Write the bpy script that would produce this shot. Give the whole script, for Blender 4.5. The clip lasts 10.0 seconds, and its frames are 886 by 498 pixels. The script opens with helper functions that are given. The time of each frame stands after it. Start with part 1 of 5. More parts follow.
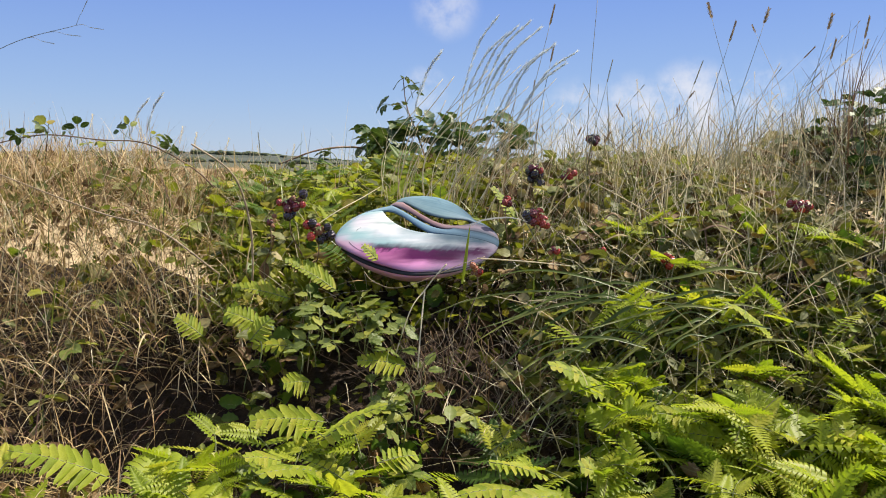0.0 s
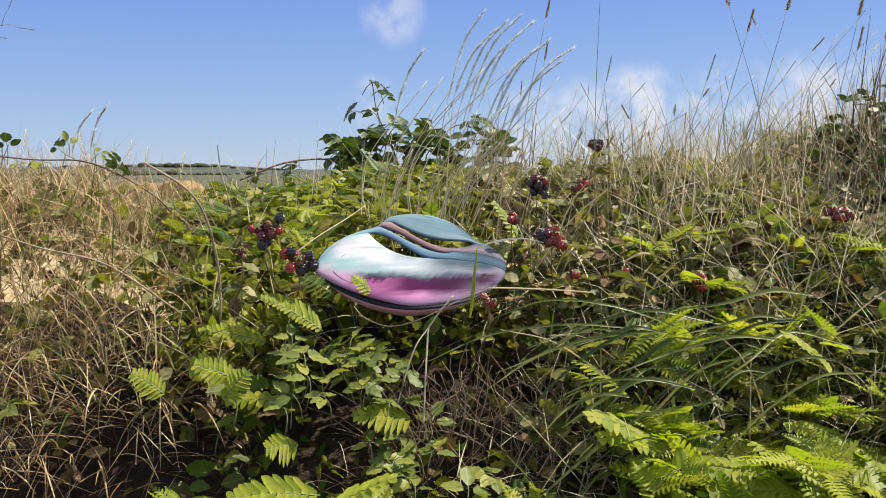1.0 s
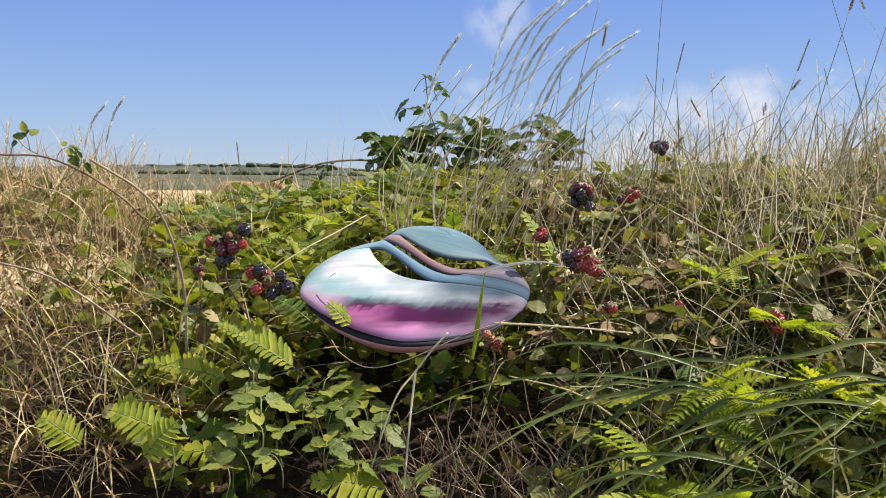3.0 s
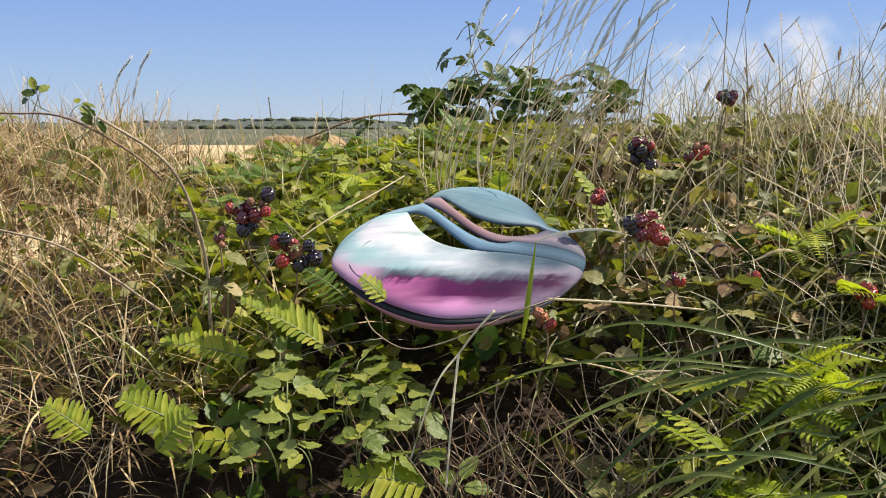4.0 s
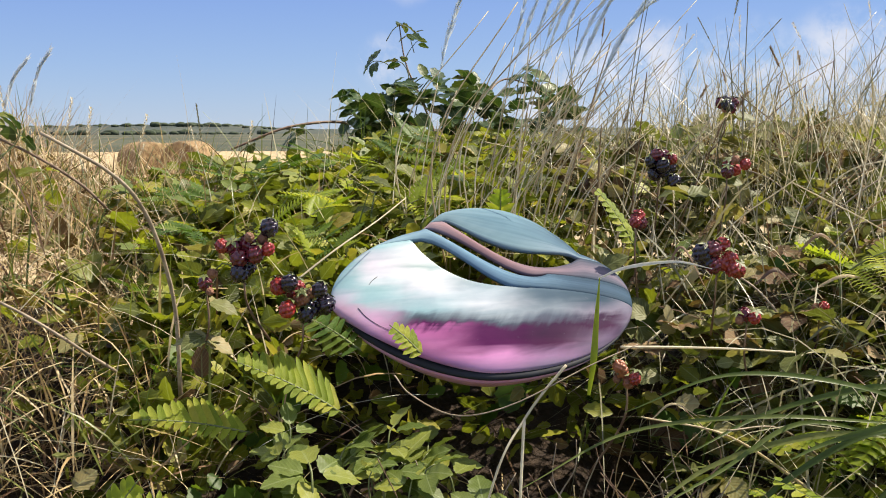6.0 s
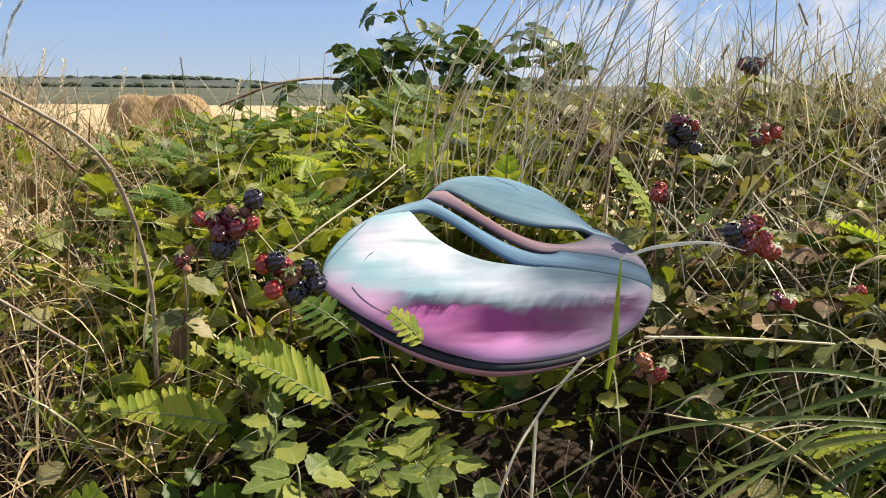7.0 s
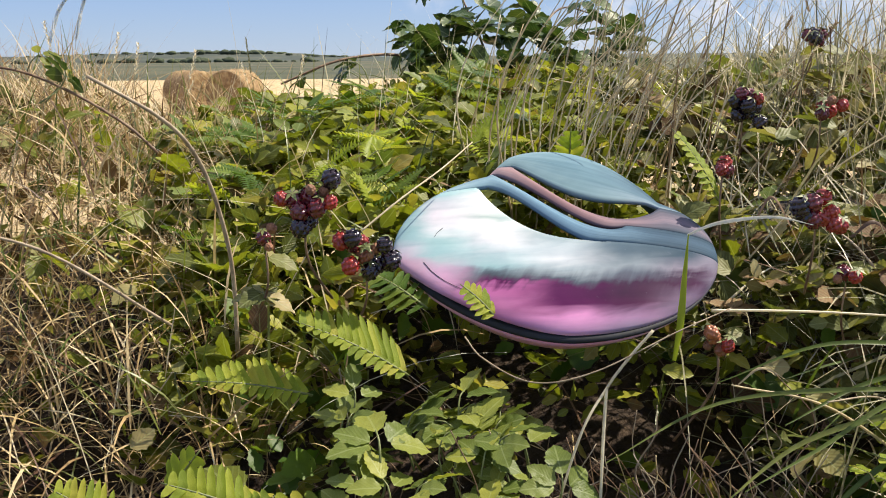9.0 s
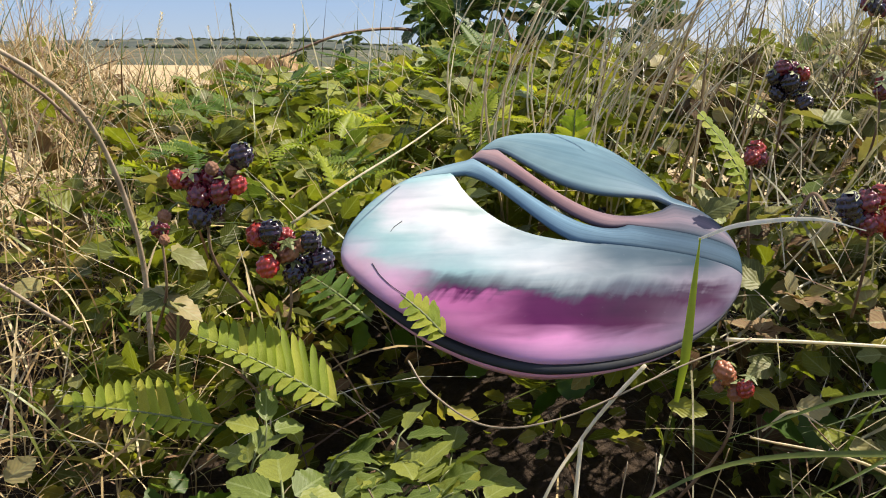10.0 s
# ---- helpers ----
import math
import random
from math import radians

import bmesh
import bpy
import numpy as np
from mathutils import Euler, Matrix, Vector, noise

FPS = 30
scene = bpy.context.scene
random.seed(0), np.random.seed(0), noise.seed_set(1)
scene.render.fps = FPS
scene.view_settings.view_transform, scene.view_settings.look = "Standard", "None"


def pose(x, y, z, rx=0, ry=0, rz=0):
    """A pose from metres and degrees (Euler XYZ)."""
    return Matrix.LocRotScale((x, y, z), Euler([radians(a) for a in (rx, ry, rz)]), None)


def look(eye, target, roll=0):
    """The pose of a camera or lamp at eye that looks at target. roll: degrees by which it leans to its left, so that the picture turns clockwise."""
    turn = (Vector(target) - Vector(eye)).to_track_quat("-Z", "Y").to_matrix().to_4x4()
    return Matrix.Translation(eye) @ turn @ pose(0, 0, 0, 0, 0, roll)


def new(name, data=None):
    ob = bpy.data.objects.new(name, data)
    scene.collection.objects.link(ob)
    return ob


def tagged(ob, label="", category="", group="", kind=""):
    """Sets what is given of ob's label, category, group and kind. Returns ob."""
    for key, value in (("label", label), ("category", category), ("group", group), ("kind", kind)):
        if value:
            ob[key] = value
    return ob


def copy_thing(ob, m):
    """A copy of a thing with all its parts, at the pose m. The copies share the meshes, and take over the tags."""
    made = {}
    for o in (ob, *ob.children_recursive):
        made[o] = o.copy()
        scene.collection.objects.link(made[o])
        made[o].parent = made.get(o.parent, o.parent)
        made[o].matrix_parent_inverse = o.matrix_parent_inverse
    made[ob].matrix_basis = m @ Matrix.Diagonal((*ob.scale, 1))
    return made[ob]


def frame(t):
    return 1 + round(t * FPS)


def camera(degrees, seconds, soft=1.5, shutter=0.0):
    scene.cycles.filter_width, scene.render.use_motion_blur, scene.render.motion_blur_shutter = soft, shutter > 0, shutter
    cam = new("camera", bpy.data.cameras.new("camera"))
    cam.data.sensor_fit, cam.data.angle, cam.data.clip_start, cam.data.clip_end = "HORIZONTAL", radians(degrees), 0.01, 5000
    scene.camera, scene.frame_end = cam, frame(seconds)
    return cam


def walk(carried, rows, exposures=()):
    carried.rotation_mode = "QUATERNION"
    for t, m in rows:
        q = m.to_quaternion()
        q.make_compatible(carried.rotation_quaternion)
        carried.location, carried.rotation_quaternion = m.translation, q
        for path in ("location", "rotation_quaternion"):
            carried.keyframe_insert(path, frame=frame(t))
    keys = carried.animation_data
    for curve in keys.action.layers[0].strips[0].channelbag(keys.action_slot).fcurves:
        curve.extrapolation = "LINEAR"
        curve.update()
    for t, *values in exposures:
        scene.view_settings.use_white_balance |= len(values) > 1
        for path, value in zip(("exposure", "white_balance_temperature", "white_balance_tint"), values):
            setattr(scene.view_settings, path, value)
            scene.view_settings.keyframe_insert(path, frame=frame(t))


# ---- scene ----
cam = camera(51.8, 10.0, 1.0)
PATH = [
    (0, (0.028, -0.033, 1.555), (0.003, 1.958, 1.371), 1.1),
    (0.5, (-0.034, 0.131, 1.566), (-0.003, 2.123, 1.388), 0.3),
    (1, (-0.062, 0.247, 1.569), (0.013, 2.239, 1.399), -0.4),
    (1.5, (-0.049, 0.297, 1.563), (0.021, 2.289, 1.399), -0.3),
    (2, (0.008, 0.38, 1.559), (0.053, 2.373, 1.401), -0.3),
    (2.5, (0.047, 0.481, 1.553), (0.028, 2.476, 1.403), -0.1),
    (3, (0.092, 0.569, 1.57), (-0.049, 2.557, 1.408), 0.6),
    (3.2, (0.108, 0.601, 1.572), (-0.095, 2.582, 1.393), 0.8),
    (4.3, (0.044, 0.755, 1.576), (-0.193, 2.72, 1.299), 0.0),
    (4.5, (0.012, 0.786, 1.574), (-0.167, 2.76, 1.312), -0.1),
    (5, (-0.044, 0.868, 1.588), (-0.088, 2.856, 1.367), -0.5),
    (5.5, (-0.098, 0.903, 1.583), (-0.057, 2.89, 1.352), -0.5),
    (6.8, (-0.142, 0.981, 1.596), (-0.09, 2.953, 1.27), 0.0),
    (7, (-0.139, 1.015, 1.592), (-0.076, 2.983, 1.244), 0.5),
    (7.5, (-0.124, 1.029, 1.59), (-0.092, 2.989, 1.197), 0.3),
    (8, (-0.123, 1.015, 1.585), (-0.134, 2.974, 1.179), -0.2),
    (8.5, (-0.127, 1.022, 1.583), (-0.144, 2.98, 1.174), -0.5),
    (9, (-0.159, 0.987, 1.602), (-0.208, 2.943, 1.193), -0.5),
    (9.5, (-0.149, 1.072, 1.593), (-0.26, 3.026, 1.176), 0.2),
    (10, (-0.083, 1.185, 1.569), (-0.229, 3.133, 1.14), 0.5),
]
walk(cam, [(t, look(eye, target, roll)) for t, eye, target, roll in PATH])

# ---- world, sun ----
SUN_DIR = Vector((0.55, 0.2, 0.8)).normalized()
world = bpy.data.worlds.new("sky")
scene.world = world
world.use_nodes = True
wn, wl = world.node_tree.nodes, world.node_tree.links
wn.clear()
w_out = wn.new("ShaderNodeOutputWorld")
w_bg = wn.new("ShaderNodeBackground")
w_sky = wn.new("ShaderNodeTexSky")
w_sky.sky_type = "NISHITA"
w_sky.sun_disc = False
w_sky.sun_elevation = math.asin(SUN_DIR.z)
w_sky.sun_rotation = math.atan2(SUN_DIR.x, SUN_DIR.y)
w_sky.air_density, w_sky.dust_density, w_sky.ozone_density = 1.0, 0.0, 3.5
w_bg.inputs["Strength"].default_value = 0.073


def cloud_layer(base):
    """Small fair-weather clouds low over the hedge, as soft noise about a few directions."""
    tc = wn.new("ShaderNodeTexCoord")
    tex = wn.new("ShaderNodeTexNoise")
    tex.inputs["Scale"].default_value, tex.inputs["Detail"].default_value = 26.0, 7.0
    tex.inputs["Roughness"].default_value = 0.62
    wl.new(tc.outputs["Generated"], tex.inputs["Vector"])
    total = None
    for d, size, amount in (((-0.014, 0.986, 0.167), 2.4, 0.5), ((-0.037, 0.996, 0.075), 2.0, 0.6),
                            ((0.244, 0.967, 0.062), 3.4, 0.95), ((0.14, 0.987, 0.03), 4.2, 0.85), ((0.19, 0.98, 0.045), 3.6, 0.8),
                            ((0.33, 0.944, 0.045), 4.6, 0.9), ((0.42, 0.905, 0.05), 4.8, 0.95), ((0.52, 0.85, 0.04), 5.0, 0.9)):
        dot = wn.new("ShaderNodeVectorMath")
        dot.operation = "DOT_PRODUCT"
        dot.inputs[1].default_value = Vector(d).normalized()
        wl.new(tc.outputs["Generated"], dot.inputs[0])
        fall = wn.new("ShaderNodeMapRange")
        fall.interpolation_type = "SMOOTHSTEP"
        fall.inputs["From Min"].default_value, fall.inputs["From Max"].default_value = math.cos(radians(size)), 1.0
        fall.inputs["To Max"].default_value = amount
        wl.new(dot.outputs["Value"], fall.inputs["Value"])
        if total is None:
            total = fall.outputs["Result"]
        else:
            add = wn.new("ShaderNodeMath")
            add.operation = "MAXIMUM"
            wl.new(total, add.inputs[0]), wl.new(fall.outputs["Result"], add.inputs[1])
            total = add.outputs[0]
    grain = wn.new("ShaderNodeMapRange")
    grain.interpolation_type = "SMOOTHSTEP"
    grain.inputs["From Min"].default_value, grain.inputs["From Max"].default_value = 0.36, 0.68
    wl.new(tex.outputs["Fac"], grain.inputs["Value"])
    mul = wn.new("ShaderNodeMath")
    mul.operation = "MULTIPLY"
    wl.new(total, mul.inputs[0]), wl.new(grain.outputs["Result"], mul.inputs[1])
    mix = wn.new("ShaderNodeMixRGB")
    mix.inputs["Color2"].default_value = (7.2, 7.4, 8.2, 1)
    wl.new(mul.outputs[0], mix.inputs["Fac"])
    wl.new(base, mix.inputs["Color1"])
    return mix.outputs["Color"]


def clear_sky(base):
    """The deep violet-blue of a dry summer day, paling to the horizon, over the sky model."""
    tc = wn.new("ShaderNodeTexCoord")
    sep = wn.new("ShaderNodeSeparateXYZ")
    wl.new(tc.outputs["Generated"], sep.inputs[0])
    r = wn.new("ShaderNodeValToRGB")
    for e, (p, c) in zip((r.color_ramp.elements[0], r.color_ramp.elements[1], r.color_ramp.elements.new(0.07), r.color_ramp.elements.new(0.18)),
                         ((0.0, (0.43, 0.58, 0.84)), (1.0, (0.09, 0.2, 0.63)), (0.07, (0.33, 0.5, 0.88)), (0.18, (0.21, 0.36, 0.88)))):
        e.position, e.color = p, (*c, 1)
    wl.new(sep.outputs["Z"], r.inputs["Fac"])
    gain = wn.new("ShaderNodeMixRGB")
    gain.blend_type = "MULTIPLY"
    gain.inputs["Fac"].default_value = 1.0
    gain.inputs["Color2"].default_value = (8.6, 8.6, 8.6, 1)
    wl.new(r.outputs["Color"], gain.inputs["Color1"])
    mix = wn.new("ShaderNodeMixRGB")
    mix.inputs["Fac"].default_value = 0.75
    wl.new(base, mix.inputs["Color1"]), wl.new(gain.outputs["Color"], mix.inputs["Color2"])
    return mix.outputs["Color"]


wl.new(cloud_layer(clear_sky(w_sky.outputs["Color"])), w_bg.inputs["Color"])
wl.new(w_bg.outputs["Background"], w_out.inputs["Surface"])

sun = new("sun", bpy.data.lights.new("sun", "SUN"))
sun.data.energy, sun.data.angle, sun.data.color = 5.0, radians(0.53), (1.0, 0.91, 0.75)
sun.matrix_world = look((4, 3, 8), Vector((4, 3, 8)) - SUN_DIR)
scene.view_settings.exposure = 0.6

# ---- materials ----


def nodes_of(name):
    m = bpy.data.materials.new(name)
    m.use_nodes = True
    n, l = m.node_tree.nodes, m.node_tree.links
    return m, n, l, n["Principled BSDF"], n["Material Output"]


def mixed(n, l, fac, a, b, mode="MIX"):
    x = n.new("ShaderNodeMixRGB")
    x.blend_type = mode
    for key, val in (("Fac", fac), ("Color1", a), ("Color2", b)):
        if isinstance(val, (int, float)):
            x.inputs[key].default_value = val
        elif isinstance(val, tuple):
            x.inputs[key].default_value = (*val, 1)
        else:
            l.new(val, x.inputs[key])
    return x.outputs["Color"]


def calc(n, l, op, a, b=0.0):
    x = n.new("ShaderNodeMath")
    x.operation = op
    for i, val in enumerate((a, b)):
        if isinstance(val, (int, float)):
            x.inputs[i].default_value = val
        else:
            l.new(val, x.inputs[i])
    return x.outputs[0]


def noisy(n, l, scale, detail=4.0, coords="Object", rough=0.6):
    tc = n.new("ShaderNodeTexCoord")
    t = n.new("ShaderNodeTexNoise")
    t.inputs["Scale"].default_value, t.inputs["Detail"].default_value, t.inputs["Roughness"].default_value = scale, detail, rough
    l.new(tc.outputs[coords], t.inputs["Vector"])
    return t.outputs["Fac"]


def ramp(n, l, fac, stops):
    r = n.new("ShaderNodeValToRGB")
    while len(r.color_ramp.elements) < len(stops):
        r.color_ramp.elements.new(0.5)
    for e, (p, c) in zip(r.color_ramp.elements, stops):
        e.position, e.color = p, (*c, 1)
    l.new(fac, r.inputs["Fac"])
    return r.outputs["Color"]


def bumped(n, l, height, bsdf, strength=0.3, distance=0.002):
    b = n.new("ShaderNodeBump")
    b.inputs["Strength"].default_value, b.inputs["Distance"].default_value = strength, distance
    l.new(height, b.inputs["Height"])
    l.new(b.outputs["Normal"], bsdf.inputs["Normal"])


def chance(n, l):
    """One random number for each piece, whether an object or an island of a joined mesh."""
    a = n.new("ShaderNodeNewGeometry").outputs["Random Per Island"]
    b = n.new("ShaderNodeObjectInfo").outputs["Random"]
    return calc(n, l, "FRACT", calc(n, l, "ADD", a, b))


def leaf_material(name, stops, glow=0.35, rough=0.5, veins=8.0, spots=(0.25, 0.16, 0.05), spotty=0.25, scale=60.0):
    """Thin leaf: colour by piece, side veins along the blade, brown spots, light passing through."""
    m, n, l, p, out = nodes_of(name)
    col = ramp(n, l, chance(n, l), stops)
    col = mixed(n, l, 0.45, col, ramp(n, l, noisy(n, l, scale), [(0.3, (0.45, 0.5, 0.4)), (0.7, (1.35, 1.3, 1.1))]), "MULTIPLY")
    blot = ramp(n, l, noisy(n, l, scale * 0.45, 5.0), [(0.6, (0, 0, 0)), (0.72, (1, 1, 1))])
    col = mixed(n, l, calc(n, l, "MULTIPLY", blot, spotty), col, spots)
    if veins:
        uv = n.new("ShaderNodeUVMap")
        sep = n.new("ShaderNodeSeparateXYZ")
        l.new(uv.outputs["UV"], sep.inputs[0])
        off = calc(n, l, "ABSOLUTE", calc(n, l, "SUBTRACT", sep.outputs["X"], 0.5))
        wave = calc(n, l, "SINE", calc(n, l, "MULTIPLY", calc(n, l, "SUBTRACT", sep.outputs["Y"], off), veins * 6.283))
        mid = calc(n, l, "LESS_THAN", off, 0.03)
        col = mixed(n, l, calc(n, l, "MULTIPLY", mid, 0.25), col, (0.45, 0.5, 0.25))
        col = mixed(n, l, calc(n, l, "MULTIPLY", calc(n, l, "GREATER_THAN", wave, 0.85), 0.16), col, (0.3, 0.38, 0.14))
        bumped(n, l, calc(n, l, "ADD", wave, calc(n, l, "MULTIPLY", noisy(n, l, scale * 2.5), 3.0)), p, 0.16, 0.0008)
    else:
        bumped(n, l, noisy(n, l, scale * 3), p, 0.4, 0.001)
    l.new(col, p.inputs["Base Color"])
    p.inputs["Roughness"].default_value = rough
    p.inputs["Specular IOR Level"].default_value = 0.3
    tr = n.new("ShaderNodeBsdfTranslucent")
    warm = mixed(n, l, 1.0, col, (1.25, 1.35, 0.55), "MULTIPLY")
    l.new(warm, tr.inputs["Color"])
    mx = n.new("ShaderNodeMixShader")
    mx.inputs[0].default_value = glow
    l.new(p.outputs[0], mx.inputs[1]), l.new(tr.outputs[0], mx.inputs[2]), l.new(mx.outputs[0], out.inputs["Surface"])
    return m


def straw_material(name, stops, glow=0.25, rough=0.55, scale=90.0, dark=(0.5, 0.45, 0.4)):
    m, n, l, p, out = nodes_of(name)
    col = ramp(n, l, chance(n, l), stops)
    col = mixed(n, l, 0.5, col, ramp(n, l, noisy(n, l, scale, 3.0), [(0.3, dark), (0.7, (1.3, 1.28, 1.2))]), "MULTIPLY")
    l.new(col, p.inputs["Base Color"])
    p.inputs["Roughness"].default_value = rough
    bumped(n, l, noisy(n, l, scale * 5), p, 0.35, 0.0008)
    tr = n.new("ShaderNodeBsdfTranslucent")
    l.new(col, tr.inputs["Color"])
    mx = n.new("ShaderNodeMixShader")
    mx.inputs[0].default_value = glow
    l.new(p.outputs[0], mx.inputs[1]), l.new(tr.outputs[0], mx.inputs[2]), l.new(mx.outputs[0], out.inputs["Surface"])
    return m


def solid_material(name, c1, c2, rough=0.6, scale=40.0, bump=0.3, coat=0.0):
    m, n, l, p, out = nodes_of(name)
    f = ramp(n, l, noisy(n, l, scale, 6.0), [(0.32, c1), (0.68, c2)])
    tint = ramp(n, l, chance(n, l), [(0.0, (0.75, 0.75, 0.75)), (1.0, (1.2, 1.15, 1.1))])
    l.new(mixed(n, l, 1.0, f, tint, "MULTIPLY"), p.inputs["Base Color"])
    p.inputs["Roughness"].default_value = rough
    p.inputs["Coat Weight"].default_value = coat
    bumped(n, l, noisy(n, l, scale * 4, 5.0), p, bump, 0.002)
    return m


BRACKEN = leaf_material("bracken_green", [(0, (0.22, 0.29, 0.028)), (0.35, (0.31, 0.37, 0.035)), (0.7, (0.39, 0.43, 0.05)), (1, (0.45, 0.43, 0.06))], 0.45, 0.45, 0.0, (0.3, 0.2, 0.05), 0.12)
# Shaded copy of the bracken green: the shade is put into its colour.
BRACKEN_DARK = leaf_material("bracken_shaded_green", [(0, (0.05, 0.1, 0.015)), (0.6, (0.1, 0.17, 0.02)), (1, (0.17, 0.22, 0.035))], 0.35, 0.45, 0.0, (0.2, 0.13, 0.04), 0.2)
BRAMBLE = leaf_material("bramble_leaf_green", [(0, (0.1, 0.14, 0.03)), (0.4, (0.16, 0.2, 0.045)), (0.75, (0.23, 0.26, 0.06)), (1, (0.34, 0.34, 0.06))], 0.3, 0.38, 7.0)
# Bramble green again, with a backlit silhouette's darkness put into the colour.
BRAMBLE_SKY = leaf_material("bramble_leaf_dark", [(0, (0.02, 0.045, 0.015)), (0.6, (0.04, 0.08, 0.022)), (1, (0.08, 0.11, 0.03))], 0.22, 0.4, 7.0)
HEDGE_LEAF = leaf_material("hedge_leaf_green", [(0, (0.07, 0.08, 0.01)), (0.3, (0.15, 0.165, 0.02)), (0.65, (0.25, 0.265, 0.03)), (0.86, (0.36, 0.35, 0.045)), (1, (0.38, 0.29, 0.08))], 0.38, 0.45, 6.0)
GREY_LEAF = leaf_material("dusty_leaf", [(0, (0.08, 0.09, 0.025)), (0.4, (0.17, 0.18, 0.055)), (0.75, (0.26, 0.23, 0.09)), (1, (0.36, 0.29, 0.15))], 0.28, 0.5, 6.0, (0.2, 0.12, 0.06), 0.4)
DEAD_LEAF = leaf_material("dead_leaf_brown", [(0, (0.09, 0.045, 0.025)), (0.5, (0.18, 0.1, 0.05)), (1, (0.3, 0.2, 0.11))], 0.2, 0.7, 6.0, (0.06, 0.03, 0.02), 0.5)
STRAW = straw_material("dry_straw", [(0, (0.26, 0.16, 0.075)), (0.4, (0.44, 0.31, 0.145)), (0.8, (0.6, 0.46, 0.24)), (1, (0.7, 0.58, 0.36))])
STRAW_DARK = straw_material("old_brown_straw", [(0, (0.07, 0.035, 0.022)), (0.5, (0.17, 0.09, 0.05)), (1, (0.3, 0.19, 0.1))], 0.15)
STRAW_PALE = straw_material("bleached_straw", [(0, (0.58, 0.47, 0.29)), (0.6, (0.74, 0.66, 0.48)), (1, (0.84, 0.8, 0.68))], 0.4, 0.35, 90.0, (0.75, 0.7, 0.6))
AWN = straw_material("silvery_awn", [(0, (0.8, 0.85, 0.9)), (1, (0.84, 0.89, 0.93))], 0.6, 0.25, 90.0, (0.95, 0.95, 0.95))
GRASS = leaf_material("grass_green", [(0, (0.05, 0.08, 0.018)), (0.5, (0.11, 0.15, 0.035)), (1, (0.24, 0.25, 0.08))], 0.35, 0.35, 0.0, (0.35, 0.28, 0.12), 0.3, 40.0)
GRASS_GREY = straw_material("greyish_grass", [(0, (0.17, 0.17, 0.09)), (0.5, (0.3, 0.28, 0.16)), (1, (0.45, 0.4, 0.26))], 0.3)
SEED = straw_material("seed_head_brown", [(0, (0.2, 0.14, 0.08)), (0.6, (0.36, 0.26, 0.15)), (1, (0.52, 0.4, 0.25))], 0.3, 0.7)
SEED_GREEN = straw_material("seed_head_grey_green", [(0, (0.13, 0.14, 0.07)), (1, (0.36, 0.33, 0.2))], 0.3, 0.7)
CANE = solid_material("bramble_cane", (0.1, 0.045, 0.03), (0.3, 0.2, 0.12), 0.55, 60.0)
CANE_DRY = solid_material("dry_cane", (0.2, 0.15, 0.1), (0.42, 0.34, 0.24), 0.6, 70.0)
CANE_GREEN = solid_material("green_stalk", (0.1, 0.13, 0.04), (0.2, 0.22, 0.08), 0.5, 70.0)
BERRY_BLACK = solid_material("ripe_berry", (0.008, 0.005, 0.012), (0.025, 0.01, 0.022), 0.18, 120.0, 0.1, 0.5)
BERRY_WINE = solid_material("dark_red_berry", (0.07, 0.006, 0.015), (0.16, 0.015, 0.025), 0.22, 120.0, 0.1, 0.5)
BERRY_RED = solid_material("red_berry", (0.24, 0.014, 0.016), (0.4, 0.045, 0.03), 0.25, 120.0, 0.1, 0.4)
BERRY_UNRIPE = solid_material("unripe_berry", (0.24, 0.07, 0.035), (0.36, 0.14, 0.065), 0.4, 120.0, 0.2, 0.1)
BERRY_DRY = solid_material("dried_berry", (0.2, 0.08, 0.04), (0.34, 0.17, 0.1), 0.7, 120.0, 0.4)


